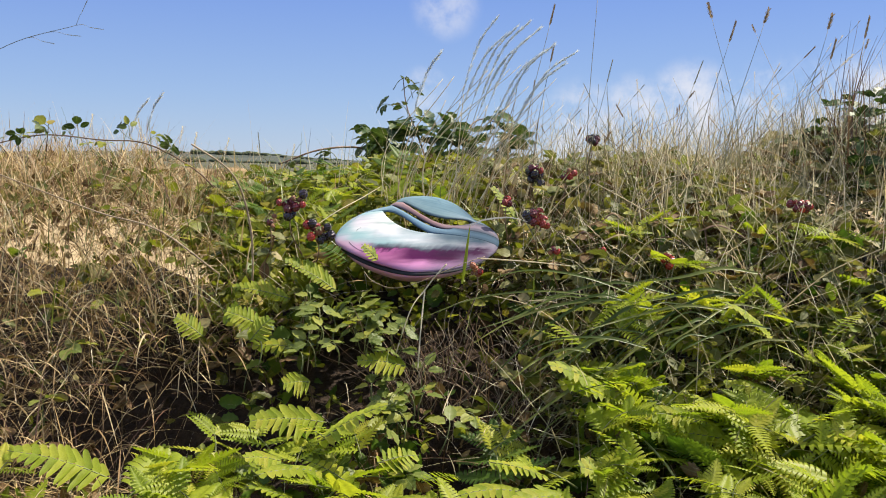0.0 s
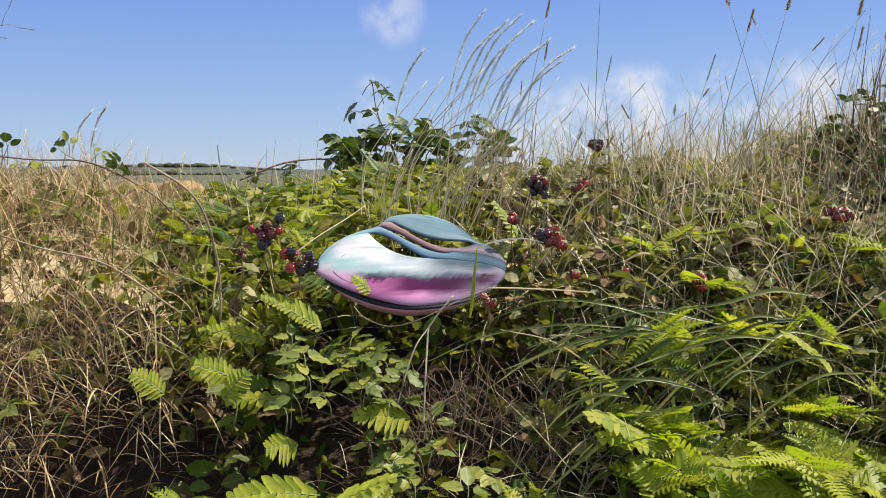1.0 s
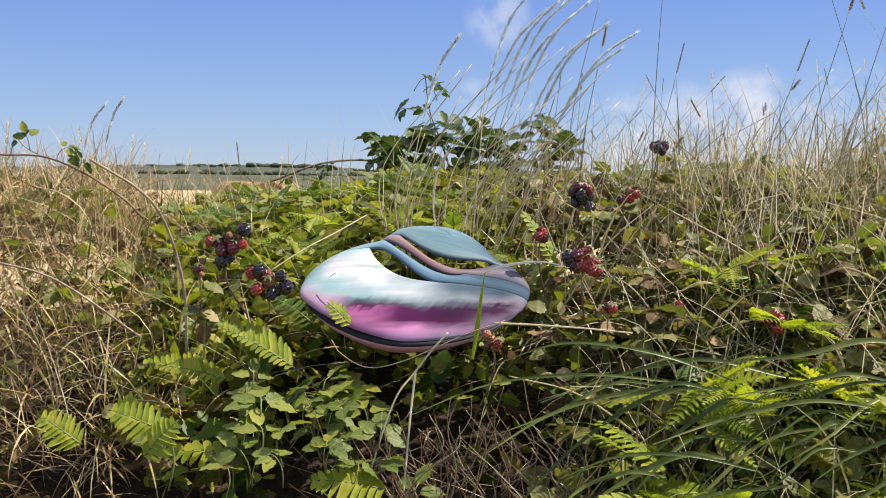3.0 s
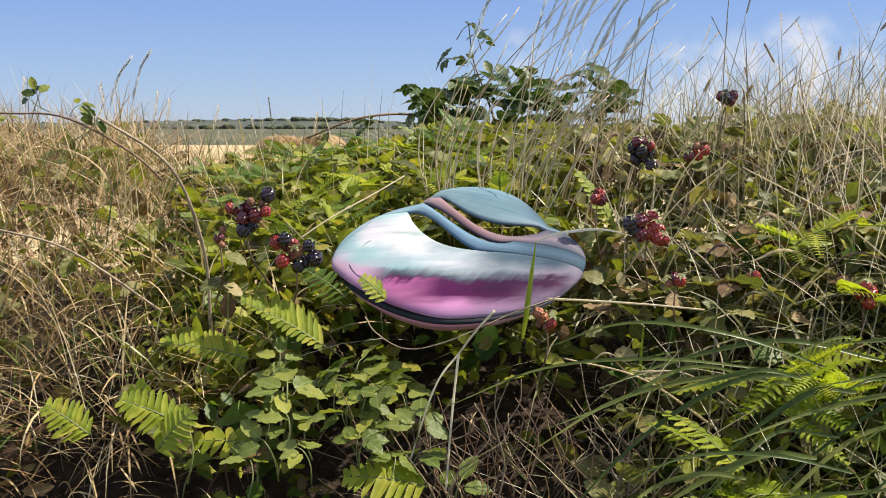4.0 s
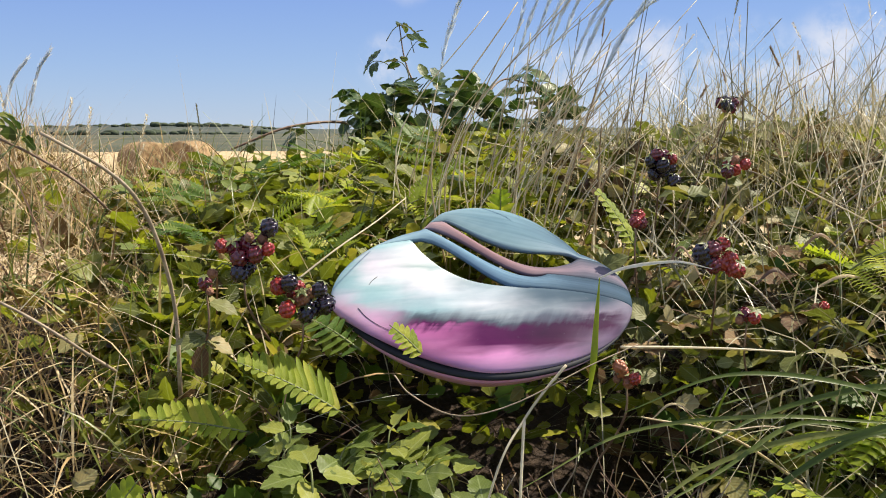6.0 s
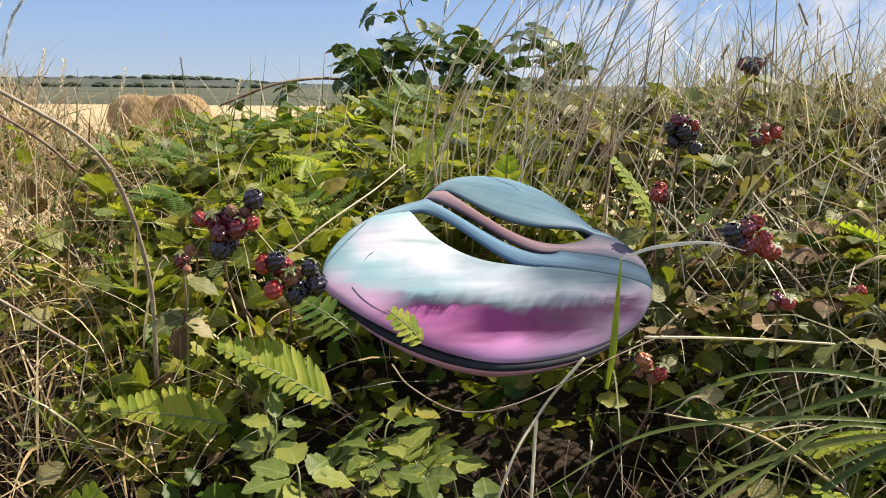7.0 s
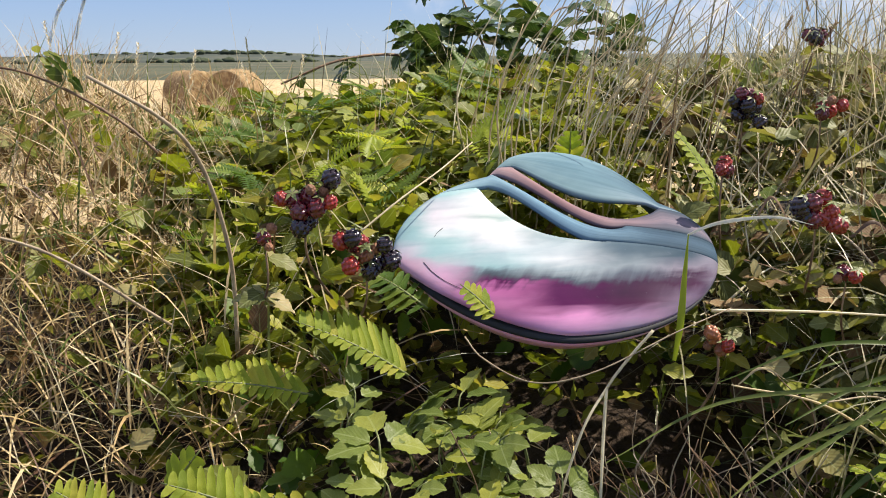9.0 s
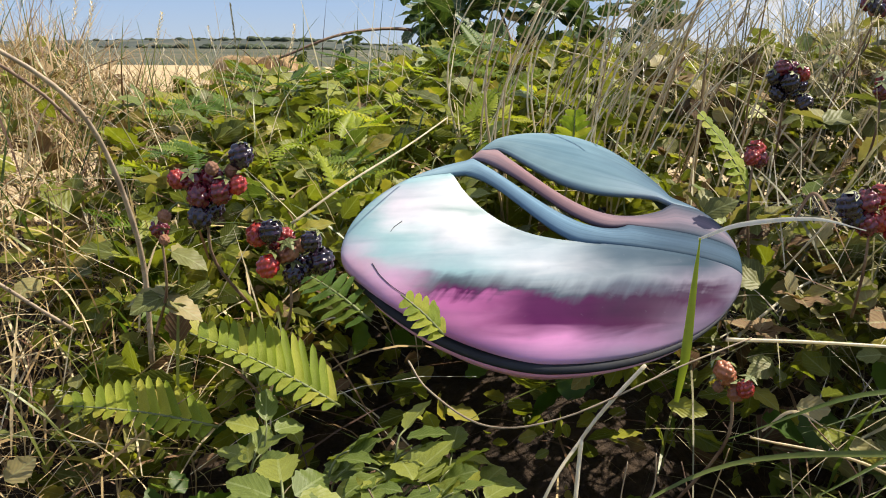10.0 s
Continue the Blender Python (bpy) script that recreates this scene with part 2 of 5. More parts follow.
def ground_material():
    """Dark leaf litter on the bank, stubble past it, green farmland beyond the stubble."""
    m, n, l, p, out = nodes_of("earth_and_stubble")
    pos = n.new("ShaderNodeNewGeometry").outputs["Position"]
    sep = n.new("ShaderNodeSeparateXYZ")
    l.new(pos, sep.inputs[0])
    # Leaf litter, its brown kept near black so the hedge's depths look shaded.
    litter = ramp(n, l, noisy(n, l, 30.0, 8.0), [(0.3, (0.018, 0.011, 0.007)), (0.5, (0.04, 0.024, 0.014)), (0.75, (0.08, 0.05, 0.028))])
    tc = n.new("ShaderNodeTexCoord")
    stretch = n.new("ShaderNodeMapping")
    stretch.inputs["Scale"].default_value = (1.0, 0.12, 1.0)
    stretch.inputs["Rotation"].default_value = (0, 0, radians(25))
    l.new(tc.outputs["Object"], stretch.inputs["Vector"])
    rows = n.new("ShaderNodeTexNoise")
    rows.inputs["Scale"].default_value, rows.inputs["Detail"].default_value = 3.0, 8.0
    l.new(stretch.outputs["Vector"], rows.inputs["Vector"])
    stubble = ramp(n, l, rows.outputs["Fac"], [(0.3, (0.36, 0.25, 0.13)), (0.5, (0.5, 0.37, 0.2)), (0.75, (0.6, 0.47, 0.28))])
    patch = n.new("ShaderNodeTexNoise")
    patch.inputs["Scale"].default_value, patch.inputs["Detail"].default_value = 0.02, 6.0
    l.new(tc.outputs["Object"], patch.inputs["Vector"])
    green = ramp(n, l, patch.outputs["Fac"], [(0.35, (0.04, 0.045, 0.022)), (0.5, (0.07, 0.075, 0.036)), (0.62, (0.12, 0.1, 0.055)), (0.75, (0.055, 0.06, 0.032))])
    far = calc(n, l, "GREATER_THAN", sep.outputs["Y"], 78.0)
    field = n.new("ShaderNodeMapRange")
    field.inputs["From Min"].default_value, field.inputs["From Max"].default_value = 4.4, 5.6
    l.new(sep.outputs["Y"], field.inputs["Value"])
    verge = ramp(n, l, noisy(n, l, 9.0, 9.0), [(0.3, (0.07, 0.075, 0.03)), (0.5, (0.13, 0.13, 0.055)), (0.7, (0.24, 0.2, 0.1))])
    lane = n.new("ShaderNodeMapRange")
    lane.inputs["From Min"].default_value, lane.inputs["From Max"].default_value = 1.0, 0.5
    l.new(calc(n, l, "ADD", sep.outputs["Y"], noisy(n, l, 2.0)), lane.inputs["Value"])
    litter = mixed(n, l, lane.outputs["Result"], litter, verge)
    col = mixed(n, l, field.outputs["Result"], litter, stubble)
    col = mixed(n, l, far, col, green)
    l.new(col, p.inputs["Base Color"])
    p.inputs["Roughness"].default_value = 0.95
    bumped(n, l, noisy(n, l, 60.0, 6.0), p, 0.8, 0.02)
    return m


# ---- mesh helpers ----


class Buf:
    """Collects pieces of one mesh."""

    def __init__(self):
        self.v, self.f, self.uv, self.n = [], [], [], 0

    def add(self, piece, m=None):
        v, f, uv = piece
        if m is not None:
            v = v @ m[:3, :3].T + m[:3, 3]
        self.v.append(v)
        self.uv.append(uv)
        k = self.n
        self.f.extend([tuple(i + k for i in q) for q in f])
        self.n += len(v)
        return self

    def mesh(self, name, material, smooth=True):
        me = bpy.data.meshes.new(name)
        v = np.concatenate(self.v)
        me.from_pydata(v.tolist(), [], self.f)
        layer = me.uv_layers.new(name="UVMap")
        uv = np.concatenate(self.uv)
        idx = np.empty(len(me.loops), dtype=np.int32)
        me.loops.foreach_get("vertex_index", idx)
        layer.data.foreach_set("uv", uv[idx].astype(np.float32).ravel())
        me.polygons.foreach_set("use_smooth", [smooth] * len(me.polygons))
        me.materials.append(material)
        me.update()
        return me


def one(piece, name, material, smooth=True):
    return Buf().add(piece).mesh(name, material, smooth)


def part(name, me, parent, label="", m=None):
    ob = new(name, me)
    ob.parent = parent
    if m is not None:
        ob.matrix_basis = m
    return tagged(ob, label)


def turned(x, y, z, rx=0.0, ry=0.0, rz=0.0, s=1.0):
    """A pose in radians with a scale, as an array."""
    return np.array(Matrix.LocRotScale((x, y, z), Euler((rx, ry, rz)), (s, s, s)))


def leaflet(length, width, fold=0.25, droop=0.15, n=6, teeth=0.0, tip=0.9):
    """Ovate leaf blade along +y, folded at the midrib and drooping to its tip."""
    vs = np.linspace(0, 1, n + 1)
    w = width / 2 * np.sin(np.pi * np.clip(vs, 0, 1) ** tip) ** 0.75
    w[0] = w[-1] = width * 0.015
    if teeth:
        w = w * (1 + teeth * np.where(np.arange(n + 1) % 2, 1, -1))
    z = -droop * length * vs ** 2
    ripple = 0.04 * width * np.sin(vs * 19)
    v, uv = [], []
    for i in range(n + 1):
        y = vs[i] * length
        v += [(-w[i], y, z[i] + fold * w[i] + ripple[i]), (0, y, z[i]), (w[i], y, z[i] + fold * w[i] - ripple[i])]
        uv += [(0.5 - w[i] / width, vs[i]), (0.5, vs[i]), (0.5 + w[i] / width, vs[i])]
    f = []
    for i in range(n):
        a = 3 * i
        f += [(a, a + 1, a + 4, a + 3), (a + 1, a + 2, a + 5, a + 4)]
    return np.array(v), f, np.array(uv)


def ribbon(pts, w0, w1, side=(1, 0, 0), fold=0.0, peak=0.3):
    """Grass blade along a line of points: narrow at the foot, widest at peak, pointed."""
    pts = np.asarray(pts, float)
    n = len(pts)
    s = np.linspace(0, 1, n)
    w = np.where(s < peak, w1 + (w0 - w1) * s / peak, w0 * (1 - (s - peak) / (1 - peak)) ** 0.7)
    w = np.maximum(w, w1 * 0.35) / 2
    t = np.gradient(pts, axis=0)
    t /= np.linalg.norm(t, axis=1)[:, None] + 1e-9
    sd = np.cross(t, np.cross(np.asarray(side, float), t))
    sd /= np.linalg.norm(sd, axis=1)[:, None] + 1e-9
    up = np.cross(sd, t)
    if fold:
        v = np.stack([pts - sd * w[:, None] + up * (fold * w)[:, None], pts, pts + sd * w[:, None] + up * (fold * w)[:, None]], 1).reshape(-1, 3)
        uv = np.stack([np.stack([np.full(n, c), s], 1) for c in (0, 0.5, 1)], 1).reshape(-1, 2)
        f = [q for i in range(n - 1) for q in ((3 * i, 3 * i + 1, 3 * i + 4, 3 * i + 3), (3 * i + 1, 3 * i + 2, 3 * i + 5, 3 * i + 4))]
    else:
        v = np.stack([pts - sd * w[:, None], pts + sd * w[:, None]], 1).reshape(-1, 3)
        uv = np.stack([np.stack([np.full(n, c), s], 1) for c in (0, 1)], 1).reshape(-1, 2)
        f = [(2 * i, 2 * i + 1, 2 * i + 3, 2 * i + 2) for i in range(n - 1)]
    return v, f, uv


def tube(pts, r0, r1, sides=5, knots=0.0):
    pts = np.asarray(pts, float)
    n = len(pts)
    t = np.gradient(pts, axis=0)
    t /= np.linalg.norm(t, axis=1)[:, None] + 1e-9
    ref = np.array([0.3, 0.2, 0.93]) if abs(t[0][2]) < 0.8 else np.array([0.9, 0.3, 0.1])
    a = np.cross(t, ref)
    a /= np.linalg.norm(a, axis=1)[:, None] + 1e-9
    b = np.cross(t, a)
    r = np.linspace(r0, r1, n)
    if knots:
        r = r * (1 + knots * np.maximum(0, np.sin(np.arange(n) * 2.1)))
    v, uv = [], []
    for k in range(sides):
        c, s = math.cos(2 * math.pi * k / sides), math.sin(2 * math.pi * k / sides)
        v.append(pts + (a * c + b * s) * r[:, None])
        uv.append(np.stack([np.full(n, k / sides), np.linspace(0, 1, n)], 1))
    v, uv = np.stack(v, 1).reshape(-1, 3), np.stack(uv, 1).reshape(-1, 2)
    f = [(i * sides + k, i * sides + (k + 1) % sides, (i + 1) * sides + (k + 1) % sides, (i + 1) * sides + k) for i in range(n - 1) for k in range(sides)]
    f += [tuple(range(sides))[::-1], tuple((n - 1) * sides + k for k in range(sides))]
    return v, f, uv


def smooth_line(ctrl, n=24):
    """Catmull-Rom line through a few points."""
    p = np.asarray(ctrl, float)
    p = np.vstack([2 * p[0] - p[1], p, 2 * p[-1] - p[-2]])
    out = []
    for s in np.linspace(0, len(p) - 3 - 1e-6, n):
        i, u = int(s), s - int(s)
        a, b, c, d = p[i], p[i + 1], p[i + 2], p[i + 3]
        out.append(0.5 * (2 * b + (c - a) * u + (2 * a - 5 * b + 4 * c - d) * u * u + (3 * b - a - 3 * c + d) * u ** 3))
    return np.array(out)


def ball(r, sub=1):
    bm = bmesh.new()
    bmesh.ops.create_icosphere(bm, subdivisions=sub, radius=r)
    bm.verts.ensure_lookup_table()
    v = np.array([tuple(q.co) for q in bm.verts])
    f = [tuple(q.index for q in x.verts) for x in bm.faces]
    bm.free()
    return v, f, np.zeros((len(v), 2))


def stuff(name, buf, material, label, category):
    return tagged(new(name, buf.mesh(name, material)), label, category, kind="stuff")


rnd = random.Random(7)
U = rnd.uniform

# ---- ground: one sheet from the lane over the hedge bank to the horizon ----
YS = np.array([-2.0, 0.2, 0.6, 1.0, 1.4, 1.7, 1.85, 2.1, 2.5, 3.0, 3.5, 4.4])
LEFT = np.array([0.0, 0.1, 0.3, 0.6, 0.86, 1.0, 1.12, 1.3, 1.44, 1.49, 1.4, 0.1])
MIDDLE = np.array([0.0, 0.1, 0.35, 0.66, 0.94, 1.12, 1.27, 1.36, 1.46, 1.51, 1.46, 0.1])
RIGHT = np.array([0.0, 0.1, 0.35, 0.66, 0.96, 1.07, 1.2, 1.4, 1.52, 1.58, 1.56, 0.1])


def hollow(x, y):
    """Dark gaps in the growth, below the helmet and beside it."""
    return max(math.exp(-((x + 0.02) / 0.19) ** 2 - ((y - 1.87) / 0.1) ** 2), 0.75 * math.exp(-((x + 0.48) / 0.23) ** 2 - ((y - 1.72) / 0.12) ** 2), 0.8 * math.exp(-((x - 0.27) / 0.13) ** 2 - ((y - 2.36) / 0.13) ** 2))


def top(x, y):
    """Height of the hedge's leafy surface."""
    l, m, r = np.interp(y, YS, LEFT), np.interp(y, YS, MIDDLE), np.interp(y, YS, RIGHT)
    if x < -0.15:
        u = min(1.0, (-0.15 - x) / 0.75)
        h = m + (l - m) * u
    else:
        u = min(1.0, (x + 0.15) / 0.7)
        h = m + (r - m) * u
    q = ((x + 0.053) / 0.23) ** 2 + ((y - 2.05) / 0.27) ** 2
    if q < 1:
        h = min(h, 1.27 + (y - 1.86) * 0.34)
    rise = min(1.0, max(0.0, (y - 2.6) / 0.5)) * min(1.0, max(0.0, (x + 0.45) / 0.2)) * min(1.0, max(0.0, (0.3 - x) / 0.3))
    h += 0.06 * rise
    h += 0.07 * min(1.0, max(0.0, (0.29 - 0.385 * y - x) / 0.12)) * min(1.0, max(0.0, (y - 1.95) / 0.4))
    h -= 0.2 * hollow(x, y)
    h += 0.1 * min(1.0, max(0.0, (x - 0.95) / 0.2)) * min(1.0, max(0.0, (y - 2.2) / 0.3))
    return h


def build_ground():
    xs = np.concatenate([-np.geomspace(6, 2500, 22)[::-1], np.linspace(-5, 5, 101), np.geomspace(6, 2500, 22)])
    ys = np.concatenate([-np.geomspace(2.2, 2500, 20)[::-1], np.linspace(-2, 5, 106), np.geomspace(5.5, 4000, 40)])
    v, uv = [], []
    for y in ys:
        for x in xs:
            z = 0.0
            if -2 < y < 4.6:
                z = max(0.0, top(x, y) - 0.35 * min(1.0, max(0.0, (y + 0.1) / 1.2)))
                z += 0.07 * noise.noise((x * 2.3, y * 2.3, 0.3)) * min(1, z * 2)
            v.append((x, y, z))
            uv.append((x, y))
    w = len(xs)
    f = [(j * w + i, j * w + i + 1, (j + 1) * w + i + 1, (j + 1) * w + i) for j in range(len(ys) - 1) for i in range(w - 1)]
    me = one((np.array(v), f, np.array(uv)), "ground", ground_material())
    return tagged(new("ground", me), "stubble field with a dark leaf-littered hedge bank", "ground", kind="structure")


build_ground()


def ridge(x):
    h = 6.0 + 7.5 * math.exp(-((x + 330) / 150) ** 2) + 3.0 * math.exp(-((x + 215) / 60) ** 2) - 1.2 * math.exp(-((x + 60) / 90) ** 2) + 3.0 * math.exp(-((x + 800) / 250) ** 2)
    return 0.72 * h + 0.8 * max(0, noise.noise((x * 0.02, 3.1, 0)))


def build_hills():
    """Low wooded rise on the horizon: a solid ridge with an uneven top of tree crowns."""
    m, n, l, p, out = nodes_of("far_wooded_hill")
    base = ramp(n, l, noisy(n, l, 0.02, 8.0), [(0.3, (0.035, 0.043, 0.034)), (0.5, (0.055, 0.066, 0.05)), (0.7, (0.1, 0.1, 0.065))])
    l.new(base, p.inputs["Base Color"])
    p.inputs["Roughness"].default_value = 1.0
    b = Buf()
    n_x = 700
    xs = np.linspace(-1500, 1500, n_x)
    rows = []
    for k, (y, frac) in enumerate(((820, 0.0), (900, 0.55), (960, 0.92), (1000, 1.0), (1100, 0.0))):
        z = []
        for x in xs:
            h = ridge(x) + (1.0 * noise.noise((x * 0.11, 9.1, k)) if k in (2, 3) else 0)
            z.append(max(0.0, h) * frac)
        rows.append(np.stack([xs, np.full(n_x, float(y)), np.array(z)], 1))
    v = np.concatenate(rows)
    f = [(j * n_x + i, j * n_x + i + 1, (j + 1) * n_x + i + 1, (j + 1) * n_x + i) for j in range(4) for i in range(n_x - 1)]
    tagged(new("backdrop", one((v, f, v[:, :2]), "backdrop", m)), "low far hills with dark hedgerow trees", "hills", kind="structure")
    # hedgerow crowns along the rise
    crown = Buf()
    r = random.Random(3)
    for i in range(300):
        x, s = ((r.gauss(-330, 70), r.uniform(1.2, 3.0)), (r.gauss(-240, 30), r.uniform(1.6, 3.8)), (r.uniform(-900, 900), r.uniform(0.6, 1.8)), (r.gauss(-150, 30), r.uniform(0.8, 2.0)))[i % 4]
        y, foot = (r.uniform(640, 800), 0.0) if i % 3 == 0 else (r.uniform(930, 990), ridge(x) * 0.85 - 0.6)
        c = ball(1.0, 2)
        d = np.array([1 + 0.35 * noise.noise(Vector(q) * 2.1 + Vector((x, y, 0))) for q in c[0]])
        crown.add((c[0] * d[:, None] * (s * 1.6, s * 1.2, s * 0.75), c[1], c[2]), turned(x, y, foot + s * 0.4))
    hedge = solid_material("far_hedge_green", (0.035, 0.05, 0.03), (0.08, 0.1, 0.055), 1.0, 0.6, 0.6)
    stuff("far_hedgerow", crown, hedge, "dark far hedgerow trees along the fields", "hedgerow")


build_hills()


def build_bale(x, y, yaw, radius, width, seed, label):
    """Round straw bale: wound drum with ragged rounded rims and a spiral on each end."""
    r = random.Random(seed)
    m, n, l, p, out = nodes_of("bale_straw")
    tc = n.new("ShaderNodeTexCoord")
    mp = n.new("ShaderNodeMapping")
    mp.inputs["Scale"].default_value = (14.0, 3.0, 3.0)
    l.new(tc.outputs["Object"], mp.inputs["Vector"])
    tx = n.new("ShaderNodeTexNoise")
    tx.inputs["Scale"].default_value, tx.inputs["Detail"].default_value = 2.2, 9.0
    l.new(mp.outputs["Vector"], tx.inputs["Vector"])
    l.new(ramp(n, l, tx.outputs["Fac"], [(0.3, (0.17, 0.1, 0.045)), (0.5, (0.31, 0.2, 0.095)), (0.72, (0.45, 0.33, 0.17))]), p.inputs["Base Color"])
    p.inputs["Roughness"].default_value = 0.9
    bumped(n, l, tx.outputs["Fac"], p, 0.9, 0.05)
    seg = 72
    prof = [(0.0, 0.02), (0.12, 0.045), (0.25, 0.015), (0.38, 0.05), (0.5, 0.015), (0.62, 0.045), (0.75, 0.01), (0.87, 0.03), (0.95, 0.01), (0.99, -0.05)]
    ring = [(-width / 2 - d * 0.6 + 0.02, f * radius) for f, d in prof]
    ring += [(-width / 2 + 0.09, radius)] + [(w * width * 0.4, radius + 0.012 * math.sin(i * 2.4)) for i, w in enumerate(np.linspace(-0.9, 0.9, 13))] + [(width / 2 - 0.09, radius)]
    ring += [(-a, b) for a, b in [(-width / 2 - d * 0.6 + 0.02, f * radius) for f, d in prof]][::-1]
    v, uv = [], []
    for a, b in ring:
        for k in range(seg):
            t = 2 * math.pi * k / seg
            q = b * (1 + 0.02 * noise.noise((a * 4, math.cos(t) * 3 + seed, math.sin(t) * 3))) + r.uniform(-0.012, 0.012) * (b > 0.1)
            flat = 0.93 if math.sin(t) < -0.8 else 1.0
            v.append((a + r.uniform(-0.012, 0.012), q * math.cos(t), q * math.sin(t) * flat))
            uv.append((a, t))
    f = [(i * seg + k, i * seg + (k + 1) % seg, (i + 1) * seg + (k + 1) % seg, (i + 1) * seg + k) for i in range(len(ring) - 1) for k in range(seg)]
    bale = new("hay_bale")
    bale.matrix_basis = pose(x, y, radius * 0.94, 0, 0, yaw)
    part("drum", one((np.array(v), f, np.array(uv)), "drum", m), bale)
    fringe = Buf()
    for _ in range(260):
        t, a = r.uniform(0, 6.28), r.uniform(-width / 2, width / 2)
        c = np.array((a, radius * math.cos(t), radius * math.sin(t) * 0.97))
        d = np.array((r.uniform(-1, 1), math.cos(t) + r.uniform(-0.6, 0.6), math.sin(t) + r.uniform(-0.6, 0.6))) * r.uniform(0.05, 0.13)
        fringe.add(ribbon([c, c + d * 0.5, c + d + (0, 0, -0.02)], 0.012, 0.006))
    tagged(part("loose_straw", fringe.mesh("loose_straw", STRAW), bale), kind="stuff")
    return tagged(bale, label, "hay bale", "bales in the stubble")


build_bale(-8.5, 29.0, -38, 0.67, 1.15, 1, "round golden straw bale lying in the stubble field")
build_bale(-6.75, 27.4, -106, 0.69, 1.1, 2, "round straw bale with its wound end showing")
build_bale(-9.1, 34.0, -60, 0.62, 1.1, 3, "far round straw bale half hidden by nearer ones")


# ---- the slotted painted helmet ----
def shell_paint(name, columns, streak=0.1, feather=0.0, speck=(0.25, 0.25, 0.3)):
    """Glossy brushed paint: bands across the shell, given at a few stations along it, dragged by a brush."""
    m, n, l, p, out = nodes_of(name)
    uv = n.new("ShaderNodeUVMap")
    sep = n.new("ShaderNodeSeparateXYZ")
    l.new(uv.outputs["UV"], sep.inputs[0])

    def strokes(sx, sy, turn, detail, distortion):
        mp = n.new("ShaderNodeMapping")
        mp.vector_type = "TEXTURE"
        mp.inputs["Scale"].default_value = (sx, sy, 1.0)
        mp.inputs["Rotation"].default_value = (0, 0, radians(turn))
        l.new(uv.outputs["UV"], mp.inputs["Vector"])
        t = n.new("ShaderNodeTexNoise")
        t.inputs["Scale"].default_value, t.inputs["Detail"].default_value, t.inputs["Distortion"].default_value = 1.6, detail, distortion
        l.new(mp.outputs["Vector"], t.inputs["Vector"])
        return t.outputs["Fac"]

    across = strokes(0.045, 0.3, -24, 3.0, 0.3)
    broad = strokes(0.3, 0.12, 8, 3.0, 0.6)
    drag = calc(n, l, "MULTIPLY", calc(n, l, "SUBTRACT", broad, 0.5), streak * 2)
    near_mid = calc(n, l, "MAXIMUM", 0.0, calc(n, l, "SUBTRACT", 1.0, calc(n, l, "MULTIPLY", calc(n, l, "ABSOLUTE", calc(n, l, "SUBTRACT", sep.outputs["Y"], 0.32)), 9.0)))
    comb_drag = calc(n, l, "MULTIPLY", calc(n, l, "SUBTRACT", across, 0.5), calc(n, l, "MULTIPLY", near_mid, feather))
    f = calc(n, l, "ADD", sep.outputs["Y"], calc(n, l, "ADD", drag, comb_drag))
    along_u = calc(n, l, "ADD", sep.outputs["X"], drag)
    col = ramp(n, l, f, columns[0][1])
    for (u0, _), (u1, stops) in zip(columns, columns[1:]):
        blend = n.new("ShaderNodeMapRange")
        blend.interpolation_type = "SMOOTHSTEP"
        blend.inputs["From Min"].default_value, blend.inputs["From Max"].default_value = u0, u1
        l.new(along_u, blend.inputs["Value"])
        col = mixed(n, l, blend.outputs["Result"], col, ramp(n, l, f, stops))
    col = mixed(n, l, 0.3, col, ramp(n, l, noisy(n, l, 55.0, 6.0), [(0.3, (0.75, 0.78, 0.82)), (0.65, (1.06, 1.05, 1.04))]), "MULTIPLY")
    col = mixed(n, l, 0.45, col, ramp(n, l, strokes(0.55, 0.09, 5, 6.0, 0.4), [(0.32, (0.6, 0.68, 0.72)), (0.5, (0.98, 0.98, 0.98)), (0.68, (1.15, 1.12, 1.12))]), "MULTIPLY")
    dirt = ramp(n, l, noisy(n, l, 140.0, 5.0), [(0.66, (0, 0, 0)), (0.78, (1, 1, 1))])
    col = mixed(n, l, calc(n, l, "MULTIPLY", dirt, 0.22), col, speck)
    l.new(col, p.inputs["Base Color"])
    l.new(ramp(n, l, noisy(n, l, 18.0, 5.0), [(0.3, (0.45, 0.45, 0.45)), (0.7, (0.58, 0.58, 0.58))]), p.inputs["Roughness"])
    p.inputs["Specular IOR Level"].default_value = 0.025
    bumped(n, l, broad, p, 0.03, 0.003)
    return m


HELMET = pose(-0.053, 2.03, 1.385, 20, 0, 0)
HALF, FRONT, RISE = 0.186, 0.184, 0.035
BODY_FRONT = 0.1765


def slot(x, x0, x1, lo, hi, wider=0.0012):
    xc = min(max(x, x0), x1)
    a, b = np.polyval(lo, xc), np.polyval(hi, xc)
    mid = (a + b) / 2
    k = 0.0 if x <= x0 or x >= x1 else min(1.0, min(x - x0, x1 - x) / 0.012) ** 0.5
    half = max(0.0, (b - a) / 2 + wider) * k
    return mid - half, mid + half


def front_edge(x):
    """How far the front edge is drawn in towards one end."""
    return 1 - 0.2 * min(1.0, max(0.0, -x / 0.16)) ** 1.5


